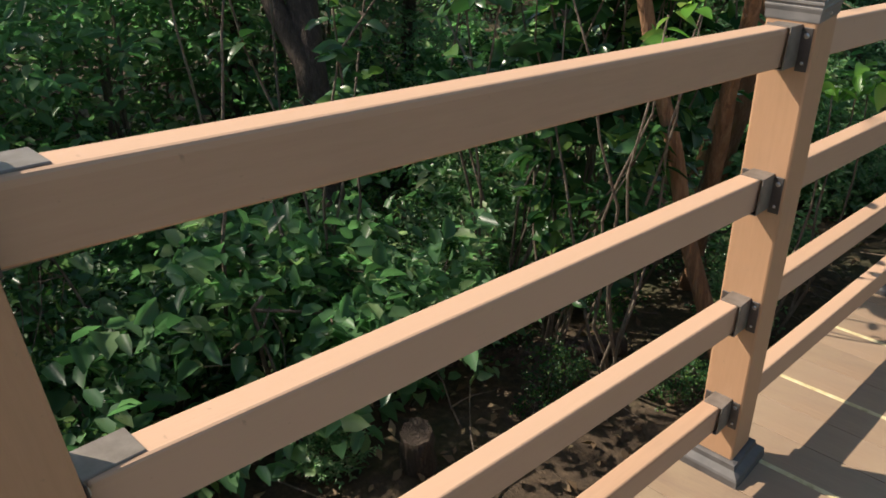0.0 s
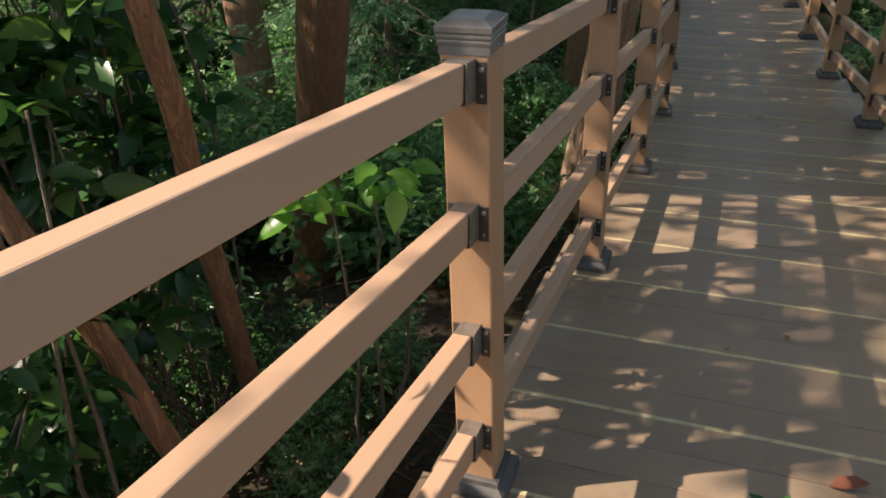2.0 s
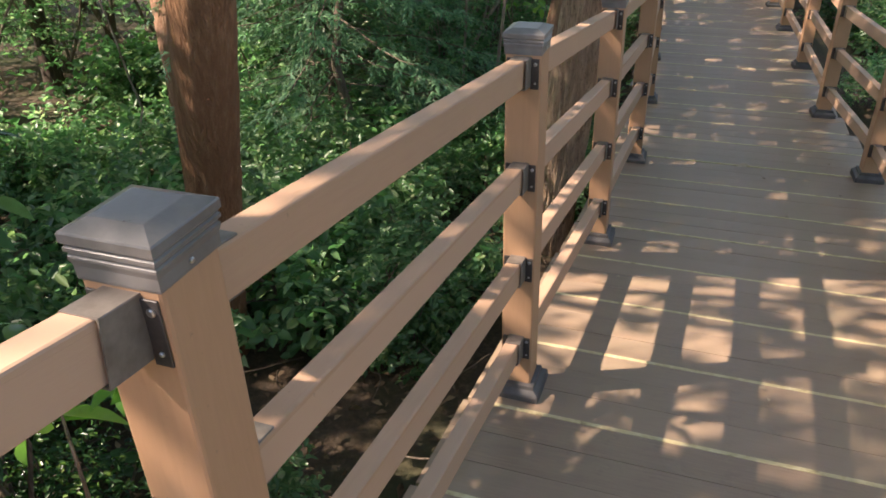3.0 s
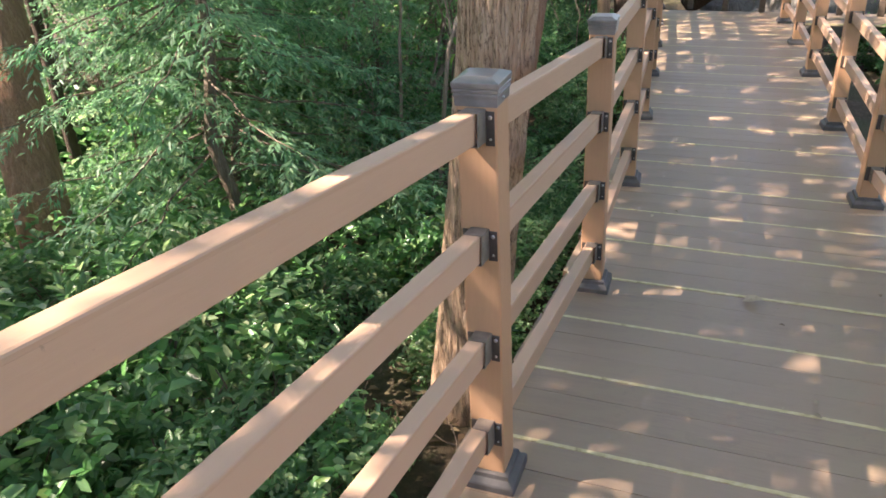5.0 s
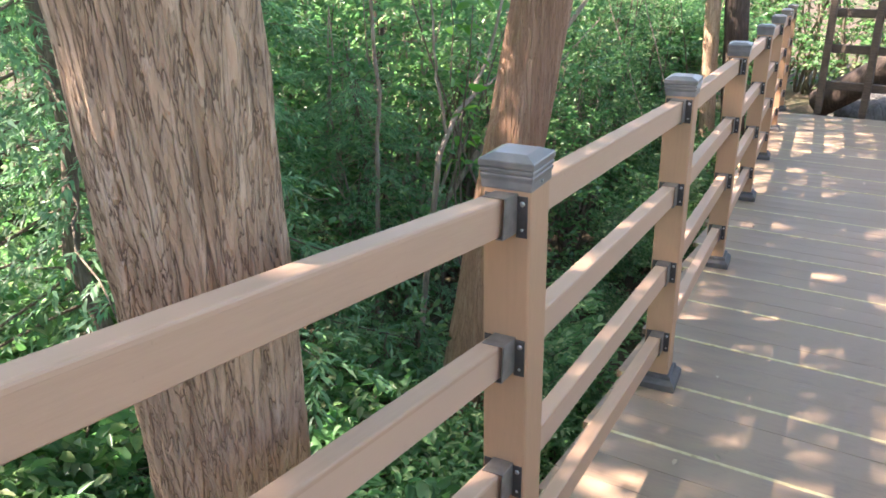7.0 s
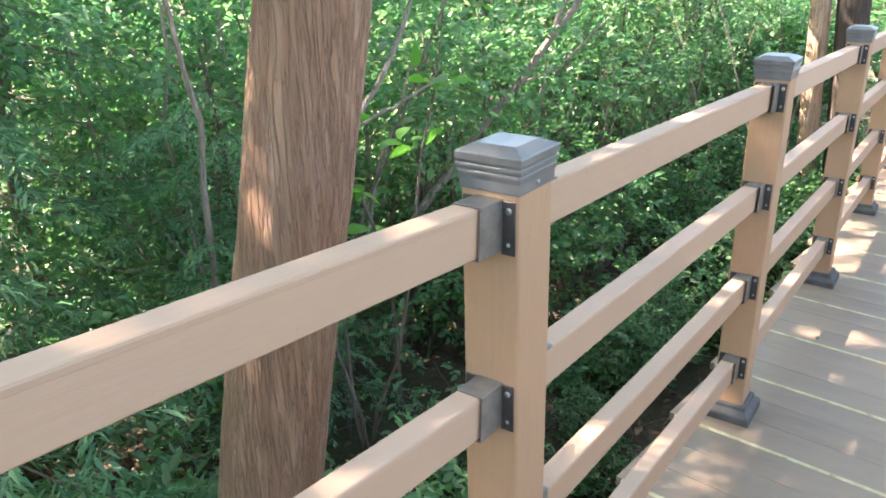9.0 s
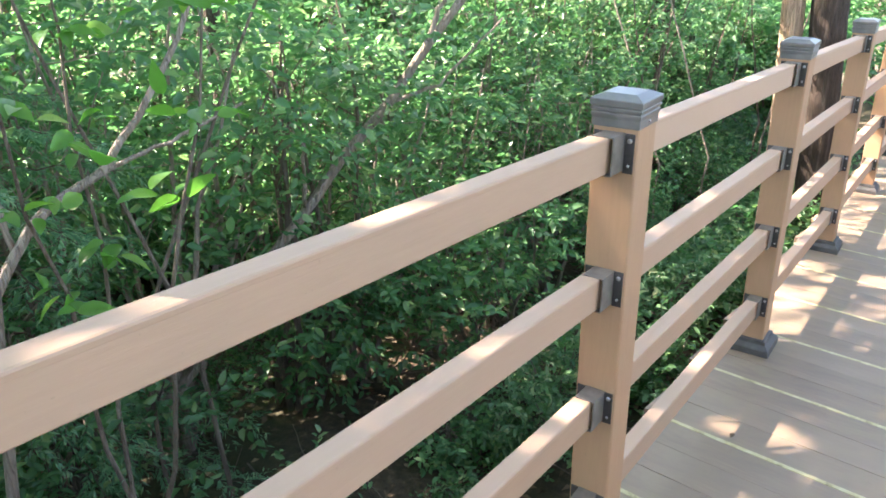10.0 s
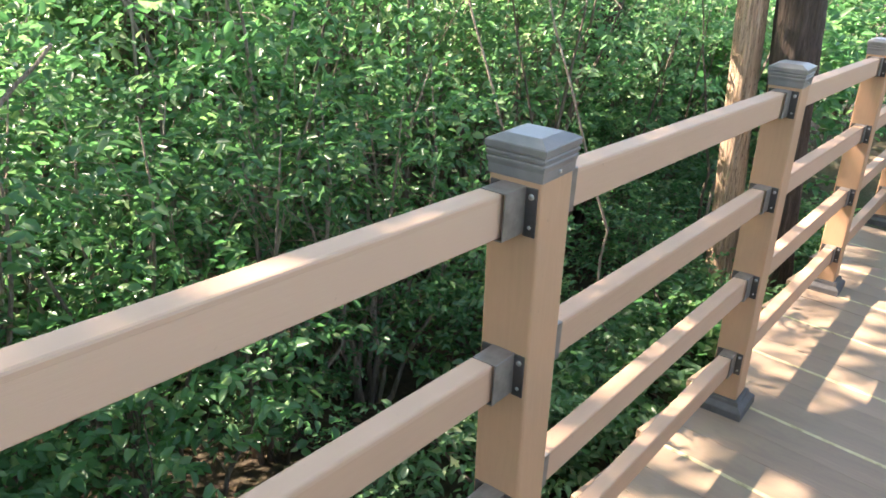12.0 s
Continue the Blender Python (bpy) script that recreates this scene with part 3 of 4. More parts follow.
def trunk_tree(name, label, foot, top, r0, r1, wood, sides=24, n=40, ridge=0.0, crown=None, leaf=None, crown_size=2.2, leaves=2600, seed=0.0, leaf_len=0.14, limbs=()):
    """A standing tree: rooted, tapered, furrowed trunk, limbs, and a ragged crown above the view, set to dapple the
    walk.
    """
    thing = new(name)
    foot, top = Vector(foot), Vector(top)
    run = []
    for i in range(n):
        f = i / (n - 1)
        p = foot.lerp(top, f) + Vector((math.sin(f * 5 + seed), math.cos(f * 4 + seed), 0)) * 0.018 * f * (top - foot).length / 5
        flare = 1 + 0.55 * math.exp(-f * (top - foot).length / 0.28)
        run.append((p, (r0 + (r1 - r0) * f) * flare))
    part_mesh("trunk", tube_mesh("trunk", [run], sides, 0.07, seed, ridge, 26), wood, thing)
    if crown:
        c = Vector(crown)
        branch, pts, ways = [], [], []
        for k in range(11):
            a = k * 2.4 + seed
            tip = c + Vector((math.cos(a), math.sin(a), 0)) * crown_size * random.uniform(0.5, 1.0) + Vector((0, 0, random.uniform(-0.9, 1.1)))
            arm = bent(top - (top - foot).normalized() * random.uniform(0.1, 1.2), tip, r1 * 0.55, 0.012, 8, 0.1)
            branch.append(arm)
            for _ in range(leaves // 88):
                q = arm[random.randint(3, 7)][0] + Vector((random.gauss(0, 0.45), random.gauss(0, 0.45), random.gauss(0, 0.3)))
                pts.append(q)
                ways.append((random.gauss(0, 1), random.gauss(0, 1), random.gauss(-0.1, 0.3)))
        for arm in branch:
            part_mesh("limb", tube_mesh("limb", [arm], 7), wood, thing)
        me = leaf_mesh("crown", *sprig_leaves(np.array(pts), np.array(ways), 8, 0.45, leaf_len, 0.55), fine=False)
        tagged(part_mesh("crown", me, leaf or LEAF_MID, thing), kind="stuff")
    for limb in limbs:
        part_mesh("limb", tube_mesh("limb", [limb], 8, 0.06, seed), wood, thing)
    return tagged(thing, label, "tree")


# trees that stand beside the walk
trunk_tree("cedar_tree", "tall tree with furrowed grey-brown bark close beside the fence", (-1.03, 6.67, -1.30), (-0.29, 6.05, 4.20), 0.156, 0.066, BARK_GREY, 120, 260, 0.010,
           (-0.6, 6.0, 6.0), LEAF_MID, 2.3, 2800, 1.0)
trunk_tree("reddish_tree", "leaning tree with smooth reddish-brown bark", (-1.50, 8.31, -1.50), (-0.69, 8.94, 4.40), 0.133, 0.094, BARK_RED, 56, 150, 0.0045,
           (-1.0, 8.9, 6.2), LEAF_MID, 2.2, 2600, 4.0)
trunk_tree("dark_tree", "dark-barked tree standing among the undergrowth", (-2.94, 1.98, -0.90), (-4.81, 3.34, 4.20), 0.085, 0.068, BARK_DARK, 28, 60, 0.006,
           (-4.6, 3.2, 5.8), LEAF_MID, 2.0, 1300, 7.0, limbs=[bent((-3.36, 2.28, 0.30), (-4.35, 2.30, 2.2), 0.065, 0.045, 8, 0.02)])
trunk_tree("brown_tree", "brown tree with rough bark behind low bushes", (-3.84, 6.92, -1.60), (-4.99, 8.46, 4.20), 0.161, 0.159, BARK_RED, 40, 90, 0.006,
           (-4.4, 7.2, 6.0), LEAF_MID, 2.4, 3000, 9.0)
trunk_tree("pale_barked_tree", "pale brown tree with flaking bark by the fence", (-2.35, 4.89, -1.10), (-1.09, 4.25, 4.20), 0.107, 0.137, BARK_BROWN, 56, 130, 0.006,
           (-1.9, 3.4, 5.8), LEAF_GLOSS, 2.2, 2000, 2.0)
trunk_tree("far_dark_tree", "stout dark tree beyond the bend", (-1.52, 14.73, -1.90), (-1.95, 14.53, 4.20), 0.125, 0.115, BARK_DARK, 40, 90, 0.008,
           (-1.0, 14.0, 6.2), LEAF_MID, 2.6, 3000, 5.0)
# extra pale trunk that stands in for the sunlit half of far_dark_tree
trunk_tree("pale_twin_tree", "pale mottled trunk added for the sunlit side of the dark tree", (-1.80, 14.64, -1.9), (-2.10, 14.47, 4.2), 0.085, 0.075, BARK_GREY, 32, 70, 0.004,
           (-2.0, 14.4, 6.0), LEAF_MID, 1.4, 900, 6.0)
# unseen crowns, most placed and sized to shade the deck and undergrowth
for x, y, lx, ly, r, crown in ((-5.6, 0.4, 0.5, 0.75, 0.12, 0.95), (-6.2, 3.4, 1.2, 0.4, 0.11, 1.2), (-6.0, 10.5, 0.9, -0.3, 0.16, 2.0), (-4.6, 12.4, -0.3, 0.2, 0.08, 2.2), (-3.6, 15.8, 0.2, -0.3, 0.13, 1.8),
                        (-5.8, 5.2, 0.8, 0.2, 0.07, 2.3), (-8.4, 7.0, 0.2, 0.1, 0.18, 0.0), (-7.6, 9.2, -0.2, 0.2, 0.10, 0.9), (-7.0, 12.6, 0.3, 0.2, 0.09, 1.65), (2.9, 9.5, 0.3, 0.2, 0.14, 2.2), (3.4, 14.0, -0.2, 0.3, 0.16, 2.2), (2.6, 4.6, 0.2, -0.2, 0.12, 2.0), (-7.6, -0.6, -0.6, -0.9, 0.15, 2.0), (-8.6, 2.2, -0.3, -0.4, 0.17, 2.2), (-8.0, -3.6, -0.4, -0.4, 0.16, 2.0), (-9.2, 4.4, -0.4, -0.2, 0.15, 0.0), (0.6, 20.5, 0.2, 0.1, 0.17, 2.2)):
    z = ground_z(x, y) - 0.15
    trunk_tree("forest_tree", "tall forest tree with a bare brown trunk and an added unseen crown", (x, y, z), (x + lx, y + ly, 5.4 if crown else 9.0), r, r * 0.75, BARK_DARK if r < 0.14 else BARK_RED, 20, 36, 0.004,
               (x + lx * 1.5, y + ly, 6.4 + 2 * r) if crown else (x + lx, y + ly, 10.2), LEAF_MID, crown or 1.8, int(1600 if not crown else (900 if crown < 1.6 else 540) * crown * crown), x + y)
# crowns out of view, thinned past y 6 to let sun onto the bushes
for x, y in ((-3.4, 4.6), (-5.0, 8.4), (-3.6, 10.8)):
    z = ground_z(x, y) - 0.15
    trunk_tree("young_tree", "young forest tree with a thin trunk", (x, y, z), (x + 0.2, y - 0.2, 3.8), 0.05, 0.035, BARK_DARK, 12, 24, 0.0,
               (x, y, 5.0), LEAF_MID, 1.5, 1900 if y < 6.0 else 420, x * 2 + y)

# bushes
DENSE = [shrub("bush", "dense green broadleaf bush on the forest floor", 2.3, 1.05, 270, 9, 0.30, 0.088, 0.52, LEAF_MID) for _ in range(3)]
DARK = [shrub("bush", "glossy dark green evergreen bush", 2.2, 1.0, 240, 10, 0.28, 0.075, 0.52, LEAF_GLOSS) for _ in range(2)]
LOW = [shrub("low_bush", "low pale green leafy bush beside the deck", 0.95, 0.60, 150, 10, 0.22, 0.072, 0.48, LEAF_PALE, stems=5) for _ in range(3)]
CREEP = [shrub("ground_cover_plant", "green ground cover with broad leaves", 0.42, 0.55, 150, 9, 0.15, 0.058, 0.62, LEAF_MID, stems=4, category="plant") for _ in range(2)]
TALL = [shrub("bush", "tall open bush with green leaves on thin bare stems", 2.9, 1.15, 270, 11, 0.32, 0.066, 0.50, LEAF_MID if i % 2 else LEAF_PALE, PALE_TWIG if i % 2 else None, low=0.24, stems=11) for i in range(4)]
FAR = [shrub("tall_bush", "tall leafy bush deeper in the forest", 4.2, 1.7, 420, 9, 0.45, 0.11, 0.5, LEAF_PALE if i else LEAF_MID, fine=False) for i in range(3)]
FENCE_BUSH = shrub("bush", "bright green leafy bush close beside the fence", 1.12, 0.30, 210, 9, 0.15, 0.050, 0.66, LEAF_PALE, low=0.1, stems=6)
FENCE_BUSH.matrix_basis = pose(-1.28, 0.02, ground_z(-1.28, 0.02) - 0.03)
used = set()


def plant(kinds, x, y, size, sink=0.03):
    """Sets a bush on the ground: the first one itself, then copies."""
    ob = kinds[random.randrange(len(kinds))]
    if kinds is LOW or kinds is CREEP:  # keep clear of both fences
        reach = 0.10 + 0.70 * size
        x = min(x, line_x(y) - reach) if x < 0.0 else max(x, right_x(y) + reach)
    m = Matrix.Translation((x, y, ground_z(x, y) - sink)) @ Matrix.Rotation(random.uniform(0, 6.28), 4, "Z") @ Matrix.Diagonal((size * random.uniform(0.9, 1.1), size * random.uniform(0.9, 1.1), size, 1.0))
    if ob.name in used:
        copy_thing(ob, m)
    else:
        used.add(ob.name)
        ob.matrix_basis = m


TRUNKS = [(-0.95, 6.6), (-1.4, 8.4), (-2.2, 4.8), (-1.6, 14.6)]


def free(x, y, gap):
    return all(math.hypot(x - a, y - b) > gap for a, b in TRUNKS)


# undergrowth along the start: set back from the fence, dark
for x, y, s in ((-3.0, -0.6, 0.85), (-2.5, 0.5, 0.55), (-4.2, 0.7, 1.0), (-3.0, 2.9, 0.62), (-2.45, 3.3, 0.6), (-4.4, 3.6, 1.0), (-5.3, 2.0, 1.1), (-3.9, 4.6, 0.8), (-2.9, 4.6, 0.6), (-5.4, -0.6, 1.1), (-4.6, -1.8, 1.0),
                (-5.6, 3.2, 1.1), (-3.3, 1.2, 0.45), (-2.6, 2.2, 0.42), (-6.2, 1.0, 1.2)):
    plant(DARK if random.random() < 0.65 else DENSE, x, y, s)
for x, y, s in ((-1.75, -0.55, 0.9), (-1.3, 3.7, 0.6), (-1.25, 3.1, 0.45), (-1.9, 1.0, 0.5)):
    plant(LOW, x, y, s)
for i in range(26):
    plant(CREEP if i % 2 else LOW, random.uniform(-5.0, -2.3), random.uniform(-1.5, 4.6), random.uniform(0.8, 1.4))
for i in range(12):
    plant(DARK, random.uniform(-5.5, -3.3), -1.8 + i * 0.55, random.uniform(0.6, 0.95))
for x, y, size in ((-1.55, 1.95, 0.34), (-2.0, 2.15, 0.4), (-1.75, 2.65, 0.42), (-2.2, 2.9, 0.45), (-1.35, 3.35, 0.36), (-1.9, 3.5, 0.45), (-2.5, 1.5, 0.4), (-1.15, 2.35, 0.27)):
    plant(DARK, x, y, size)
# low growth past the third post
for i in range(34):
    x, y = random.uniform(-3.6, -1.15), random.uniform(4.5, 8.3)
    if free(x, y, 0.35):
        plant(LOW if random.random() < 0.6 else CREEP, x, y, random.uniform(0.7, 1.05) * (1.0 if x > -2.2 else 1.25))
for i in range(16):
    x, y = random.uniform(-1.45, -0.98), 5.0 + i * 0.24
    if free(x, y, 0.24):
        plant(LOW if i % 3 else CREEP, x, y, random.uniform(0.45, 0.7))
# thick bushes on the rest of the way, open underneath
for i in range(20):
    y = 9.5 + i * 0.42
    plant(TALL, random.uniform(-3.2, -2.35) - 0.12 * max(0.0, y - 11.0), y + random.uniform(-0.2, 0.2), random.uniform(0.75, 1.05))
for i in range(26):
    y = 8.2 + i * 0.33
    x = line_x(y) - random.uniform(0.45, 1.1)
    if free(x, y, 0.4):
        plant(LOW if random.random() < 0.6 else CREEP, x, y, random.uniform(0.45, 0.85))
for i in range(10):
    plant(DENSE, random.uniform(-2.9, -2.0), 9.3 + i * 0.62, random.uniform(0.42, 0.62))
for i in range(14):
    plant(TALL if i % 2 else DENSE, random.uniform(-5.4, -3.8), 9.4 + i * 0.6, random.uniform(1.0, 1.3))
# deeper forest
for i in range(44):
    y = -4.5 + i * 0.6
    plant(FAR, random.uniform(-11.5, -5.6) - (1.5 if 5 < y < 13 else 0.0), y, random.uniform(0.75, 1.15) * (0.7 if 5 < y < 13 else 1.0))
for i in range(18):
    plant(FAR, -6.0 + i * 0.62, random.uniform(19.0, 24.0), random.uniform(0.7, 1.0))
for i in range(7):
    plant(DENSE, random.uniform(-4.5, -2.0), 15.5 + i * 0.5, random.uniform(0.9, 1.2))
for i in range(13):
    plant(FAR, random.uniform(-9.0, -5.4), 9.8 + i * 0.84, random.uniform(0.6, 0.85))
for i in range(9):
    plant(TALL, random.uniform(-5.6, -4.2), 9.6 + i * 0.75, random.uniform(0.95, 1.2))
# the far side of the walk
for i in range(26):
    y = 5.0 + i * 0.55
    plant(LOW if i % 3 else CREEP, random.uniform(1.25, 2.4), y, random.uniform(0.7, 1.1))
for i in range(14):
    plant(DENSE, random.uniform(2.6, 4.2), 4.0 + i * 1.05, random.uniform(0.7, 1.1))
for i in range(9):
    plant(FAR, random.uniform(5.2, 8.0), 1.0 + i * 2.2, random.uniform(0.8, 1.1))

for i in range(30):
    plant(CREEP if i % 2 else LOW, random.uniform(-7.0, -3.4), random.uniform(4.5, 12.0), random.uniform(0.9, 1.5))
# unseen bushes right of and behind the start, added to cut the sky light
for i in range(8):
    plant(FAR, random.uniform(3.2, 6.5), -7.0 + i * 1.4, random.uniform(0.8, 1.0))
for i in range(9):
    plant(FAR, -6.0 + i * 1.4, random.uniform(-11.0, -8.0), random.uniform(0.8, 1.1))

# feathery conifers
CONIFER = conifer_boughs("young_conifer", "young conifer with drooping feathery boughs", 3.6, 1.5, 54)
CONIFER.matrix_basis = pose(-2.9, 7.6, ground_z(-2.9, 7.6))
for x, y, turn, s in ((-3.9, 8.8, 80, 1.0), (-3.3, 8.3, 200, 0.85), (-2.6, 9.2, 140, 0.5), (-5.9, 5.0, 20, 0.9)):
    copy_thing(CONIFER, pose(x, y, ground_z(x, y), 0, 0, turn) @ Matrix.Diagonal((s, s, s, 1)))


def sapling(foot, tops, size, per, label, leaf=None, nodes=(4, 5, 6, 7, 7)):
    """A broad-leaved sapling: one stem with a few shoots that end in rosettes of large shiny leaves."""
    thing = new("sapling")
    foot = Vector(foot)
    runs, pts, ways = [], [], []
    for t in tops:
        t = Vector(t)
        run = bent(foot, t, 0.009, 0.003, 8, 0.08)
        runs.append(run)
        for j in nodes:
            p = run[j][0]
            for _ in range(2):
                pts.append(p)
                ways.append((random.gauss(0, 1), random.gauss(0, 1), random.uniform(-0.1, 0.7)))
    for run in runs:
        part_mesh("stem", tube_mesh("stem", [run], 6), TWIG, thing)
    me = large_leaf_mesh("foliage", *sprig_leaves(np.array(pts), np.array(ways), per, 0.11, size, 0.5))
    tagged(part_mesh("foliage", me, leaf or LEAF_GLOSS, thing), kind="stuff")
    return tagged(thing, label, "sapling")


sapling((-1.45, 2.25, -0.6), ((-1.20, 2.19, 1.20), (-1.20, 1.95, 1.19), (-1.30, 2.40, 1.15), (-1.25, 2.05, 1.10), (-1.70, 2.17, 1.12), (-1.45, 1.80, 1.30)), 0.078, 3, "sapling with large shiny bright green leaves", LEAF_FRESH, (7,))
sapling((-1.05, 3.0, -0.6), ((-1.00, 2.92, 0.74), (-0.93, 3.13, 0.68), (-0.95, 3.04, 0.78)), 0.10, 3, "sapling poking bright leaves towards the fence", LEAF_FRESH, (7, 7))
sapling((-1.82, 3.00, -0.69), ((-1.61, 3.10, 1.45), (-2.02, 2.80, 1.67), (-1.51, 3.40, 1.33), (-2.11, 3.30, 1.24), (-1.42, 2.80, 1.57), (-1.66, 3.30, 1.74)), 0.12, 5, "dark broad-leaved sapling behind the rail")
sapling((-1.91, 3.30, -0.71), [(-1.55 - 0.9 * random.random(), 2.5 + 1.3 * random.random(), 1.05 + 1.0 * random.random()) for _ in range(12)], 0.13, 5, "dark broad-leaved sapling with hanging leaves")
sapling((-2.24, 2.40, -0.70), [(-1.6 - 1.0 * random.random(), 2.0 + 1.0 * random.random(), 1.05 + 1.0 * random.random()) for _ in range(9)], 0.12, 5, "dark broad-leaved sapling with hanging leaves")
sapling((-1.95, 2.75, -0.7), [(-1.45 - 0.7 * random.random(), 2.35 + 1.0 * random.random(), 0.75 + 1.1 * random.random()) for _ in range(13)], 0.12, 5, "dark broad-leaved sapling with hanging leaves")
sapling((-1.75, 2.2, -0.6), [(-1.35 - 0.8 * random.random(), 1.9 + 0.9 * random.random(), 0.1 + 0.6 * random.random()) for _ in range(9)], 0.10, 5, "low dark broad-leaved sapling under the rail")
sapling((-2.58, 1.60, -0.70), ((-2.38, 1.70, 1.34), (-2.79, 1.40, 1.56), (-2.17, 1.90, 1.53), (-2.55, 2.20, 1.61)), 0.10, 5, "dark broad-leaved sapling behind the rail")
sapling((-1.83, 9.20, -1.06), ((-1.72, 9.00, 0.80), (-2.03, 9.30, 0.94), (-1.64, 9.50, 0.73)), 0.09, 4, "thin sapling with light green leaves", LEAF_FRESH)

# bare limbs leaning through the bushes
def limb(points, r0, r1, label, mat=TWIG, name="bare_branch", parent=None):
    run = []
    n = len(points)
    for i, (a, b) in enumerate(zip(points, points[1:])):
        for k in range(6):
            f = (i + k / 6) / (n - 1)
            p = Vector(a).lerp(Vector(b), k / 6) + 0.012 * Vector((noise.noise(Vector((f * 9, 1, 2))), noise.noise(Vector((f * 9, 5, 2))), noise.noise(Vector((f * 9, 9, 2)))))
            run.append((p, r0 + (r1 - r0) * f))
    run.append((Vector(points[-1]), r1))
    if parent:
        return part_mesh(name, tube_mesh(name, [run], 8, 0.12, r0 * 50), mat, parent)
    return tagged(part_mesh(name, tube_mesh(name, [run], 8, 0.12, r0 * 50), mat), label, "branch")


bough = limb(((-2.78, 9.68, -1.15), (-2.45, 10.10, -0.45), (-2.20, 10.41, 0.04), (-1.97, 10.67, 0.47), (-1.75, 10.95, 0.92), (-1.45, 11.33, 1.5)), 0.026, 0.011, "bare grey-tan forked branch leaning through the bushes", PALE_TWIG)
limb(((-1.99, 10.66, 0.45), (-1.95, 10.72, 0.62), (-1.93, 10.74, 1.20)), 0.013, 0.006, "", PALE_TWIG, "fork", bough)
limb(((-2.10, 10.54, 0.24), (-1.98, 10.72, 0.30), (-1.80, 10.90, 0.55)), 0.009, 0.004, "", PALE_TWIG, "fork", bough)
limb(((-2.30, 10.26, -0.15), (-2.20, 10.20, 0.12), (-2.24, 10.10, 0.4)), 0.009, 0.003, "", PALE_TWIG, "twig", bough)
crook = limb(((-2.0, 8.85, -1.1), (-1.92, 8.98, 0.05), (-1.90, 9.10, 0.21), (-1.90, 9.30, 0.31), (-1.90, 9.42, 0.42), (-1.90, 9.58, 0.62), (-1.92, 9.85, 1.10)), 0.017, 0.007, "thin crooked bare branch", PALE_TWIG)
limb(((-1.90, 9.28, 0.30), (-1.90, 9.50, 0.34), (-1.88, 9.74, 0.41)), 0.008, 0.004, "", PALE_TWIG, "twig", crook)
limb(((-1.91, 9.05, 0.15), (-1.95, 9.02, 0.50), (-2.0, 9.08, 0.95)), 0.009, 0.005, "", PALE_TWIG, "twig", crook)
limb(((-2.32, 8.90, -1.04), (-2.22, 8.90, 0.36), (-2.11, 8.70, 1.36)), 0.014, 0.007, "thin upright bare stem", PALE_TWIG)
limb(((-1.69, 3.40, -0.85), (-1.53, 3.14, -0.25), (-1.40, 2.93, 0.50), (-1.31, 2.79, 1.00), (-1.22, 2.65, 1.50), (-1.10, 2.42, 2.4), (-1.02, 2.2, 3.4)), 0.042, 0.021, "slender orange-brown trunk bending upwards", BARK_BROWN, "slender_trunk")
limb(((-0.99, 2.70, -0.70), (-1.14, 2.62, -0.45), (-1.27, 2.55, 0.01), (-1.40, 2.48, 0.55), (-1.52, 2.41, 1.05), (-1.70, 2.31, 1.8), (-1.9, 2.2, 2.8)), 0.045, 0.017, "slender orange-brown trunk leaning away from the fence", BARK_BROWN, "slender_trunk")
limb(((-2.46, 0.40, -0.61), (-1.92, 1.00, -0.44), (-1.60, 1.30, -0.44), (-1.19, 1.50, -0.37)), 0.014, 0.006, "dead twig on the forest floor")
limb(((-2.70, 1.30, -0.62), (-2.17, 1.75, -0.48), (-1.54, 2.50, -0.47)), 0.075, 0.055, "decaying brown log on the forest floor", BARK_DARK, "fallen_log")
limb(((-1.68, 1.28, -0.69), (-1.66, 1.27, -0.43), (-1.63, 1.24, -0.15)), 0.085, 0.060, "short brown tree stump", BARK_DARK, "tree_stump")
for k in range(34):
    x, y = random.uniform(-4.6, -1.75), random.uniform(0.5, 16.0) if k < 14 else random.uniform(8.8, 15.5)
    z = ground_z(x, y)
    limb(((x, y, z - 0.05), (x + random.uniform(-0.2, 0.2), y + random.uniform(-0.2, 0.2), z + 0.9), (x + random.uniform(-0.5, 0.5), y + random.uniform(-0.6, 0.6), z + random.uniform(1.8, 2.6))), random.uniform(0.008, 0.016), 0.004, "thin leafless sapling among the bushes", PALE_TWIG if k % 2 else TWIG, "leafless_sapling")

# litter and dead twigs on the soil
n = 9000
lx, ly = rng.uniform(-5.5, -0.75, n), rng.uniform(-1.5, 17.0, n)
lz = np.array([ground_z(a, b) for a, b in zip(lx, ly)]) + rng.uniform(0.004, 0.03, n)
size = rng.uniform(0.03, 0.075, n)
me = leaf_mesh("leaf_litter", np.stack([lx, ly, lz], 1), rng.normal(0, 1, (n, 3)) * np.array([1, 1, 0.25]), unit(np.array([0, 0, 1.0]) + rng.normal(0, 0.35, (n, 3))), size, size * 0.45, 0.3, 0.15, False)
tagged(part_mesh("leaf_litter", me, LITTER), "brown dry leaves scattered over the soil", "leaf litter", kind="stuff")
runs = []
for k in range(420):
    x, y = random.uniform(-4.0, -0.85), random.uniform(-0.5, 14.0)
    a = random.uniform(0, 6.28)
    l = random.uniform(0.12, 0.5)
    p = Vector((x, y, ground_z(x, y) + random.uniform(0.01, 0.08)))
    runs.append(bent(p, p + Vector((math.cos(a), math.sin(a), random.uniform(-0.05, 0.3))) * l, 0.005, 0.0015, 5, 0.12))
tagged(part_mesh("dead_twigs", tube_mesh("dead_twigs", runs, 4), TWIG), "thin dead twigs lying on the soil", "twigs", kind="stuff")


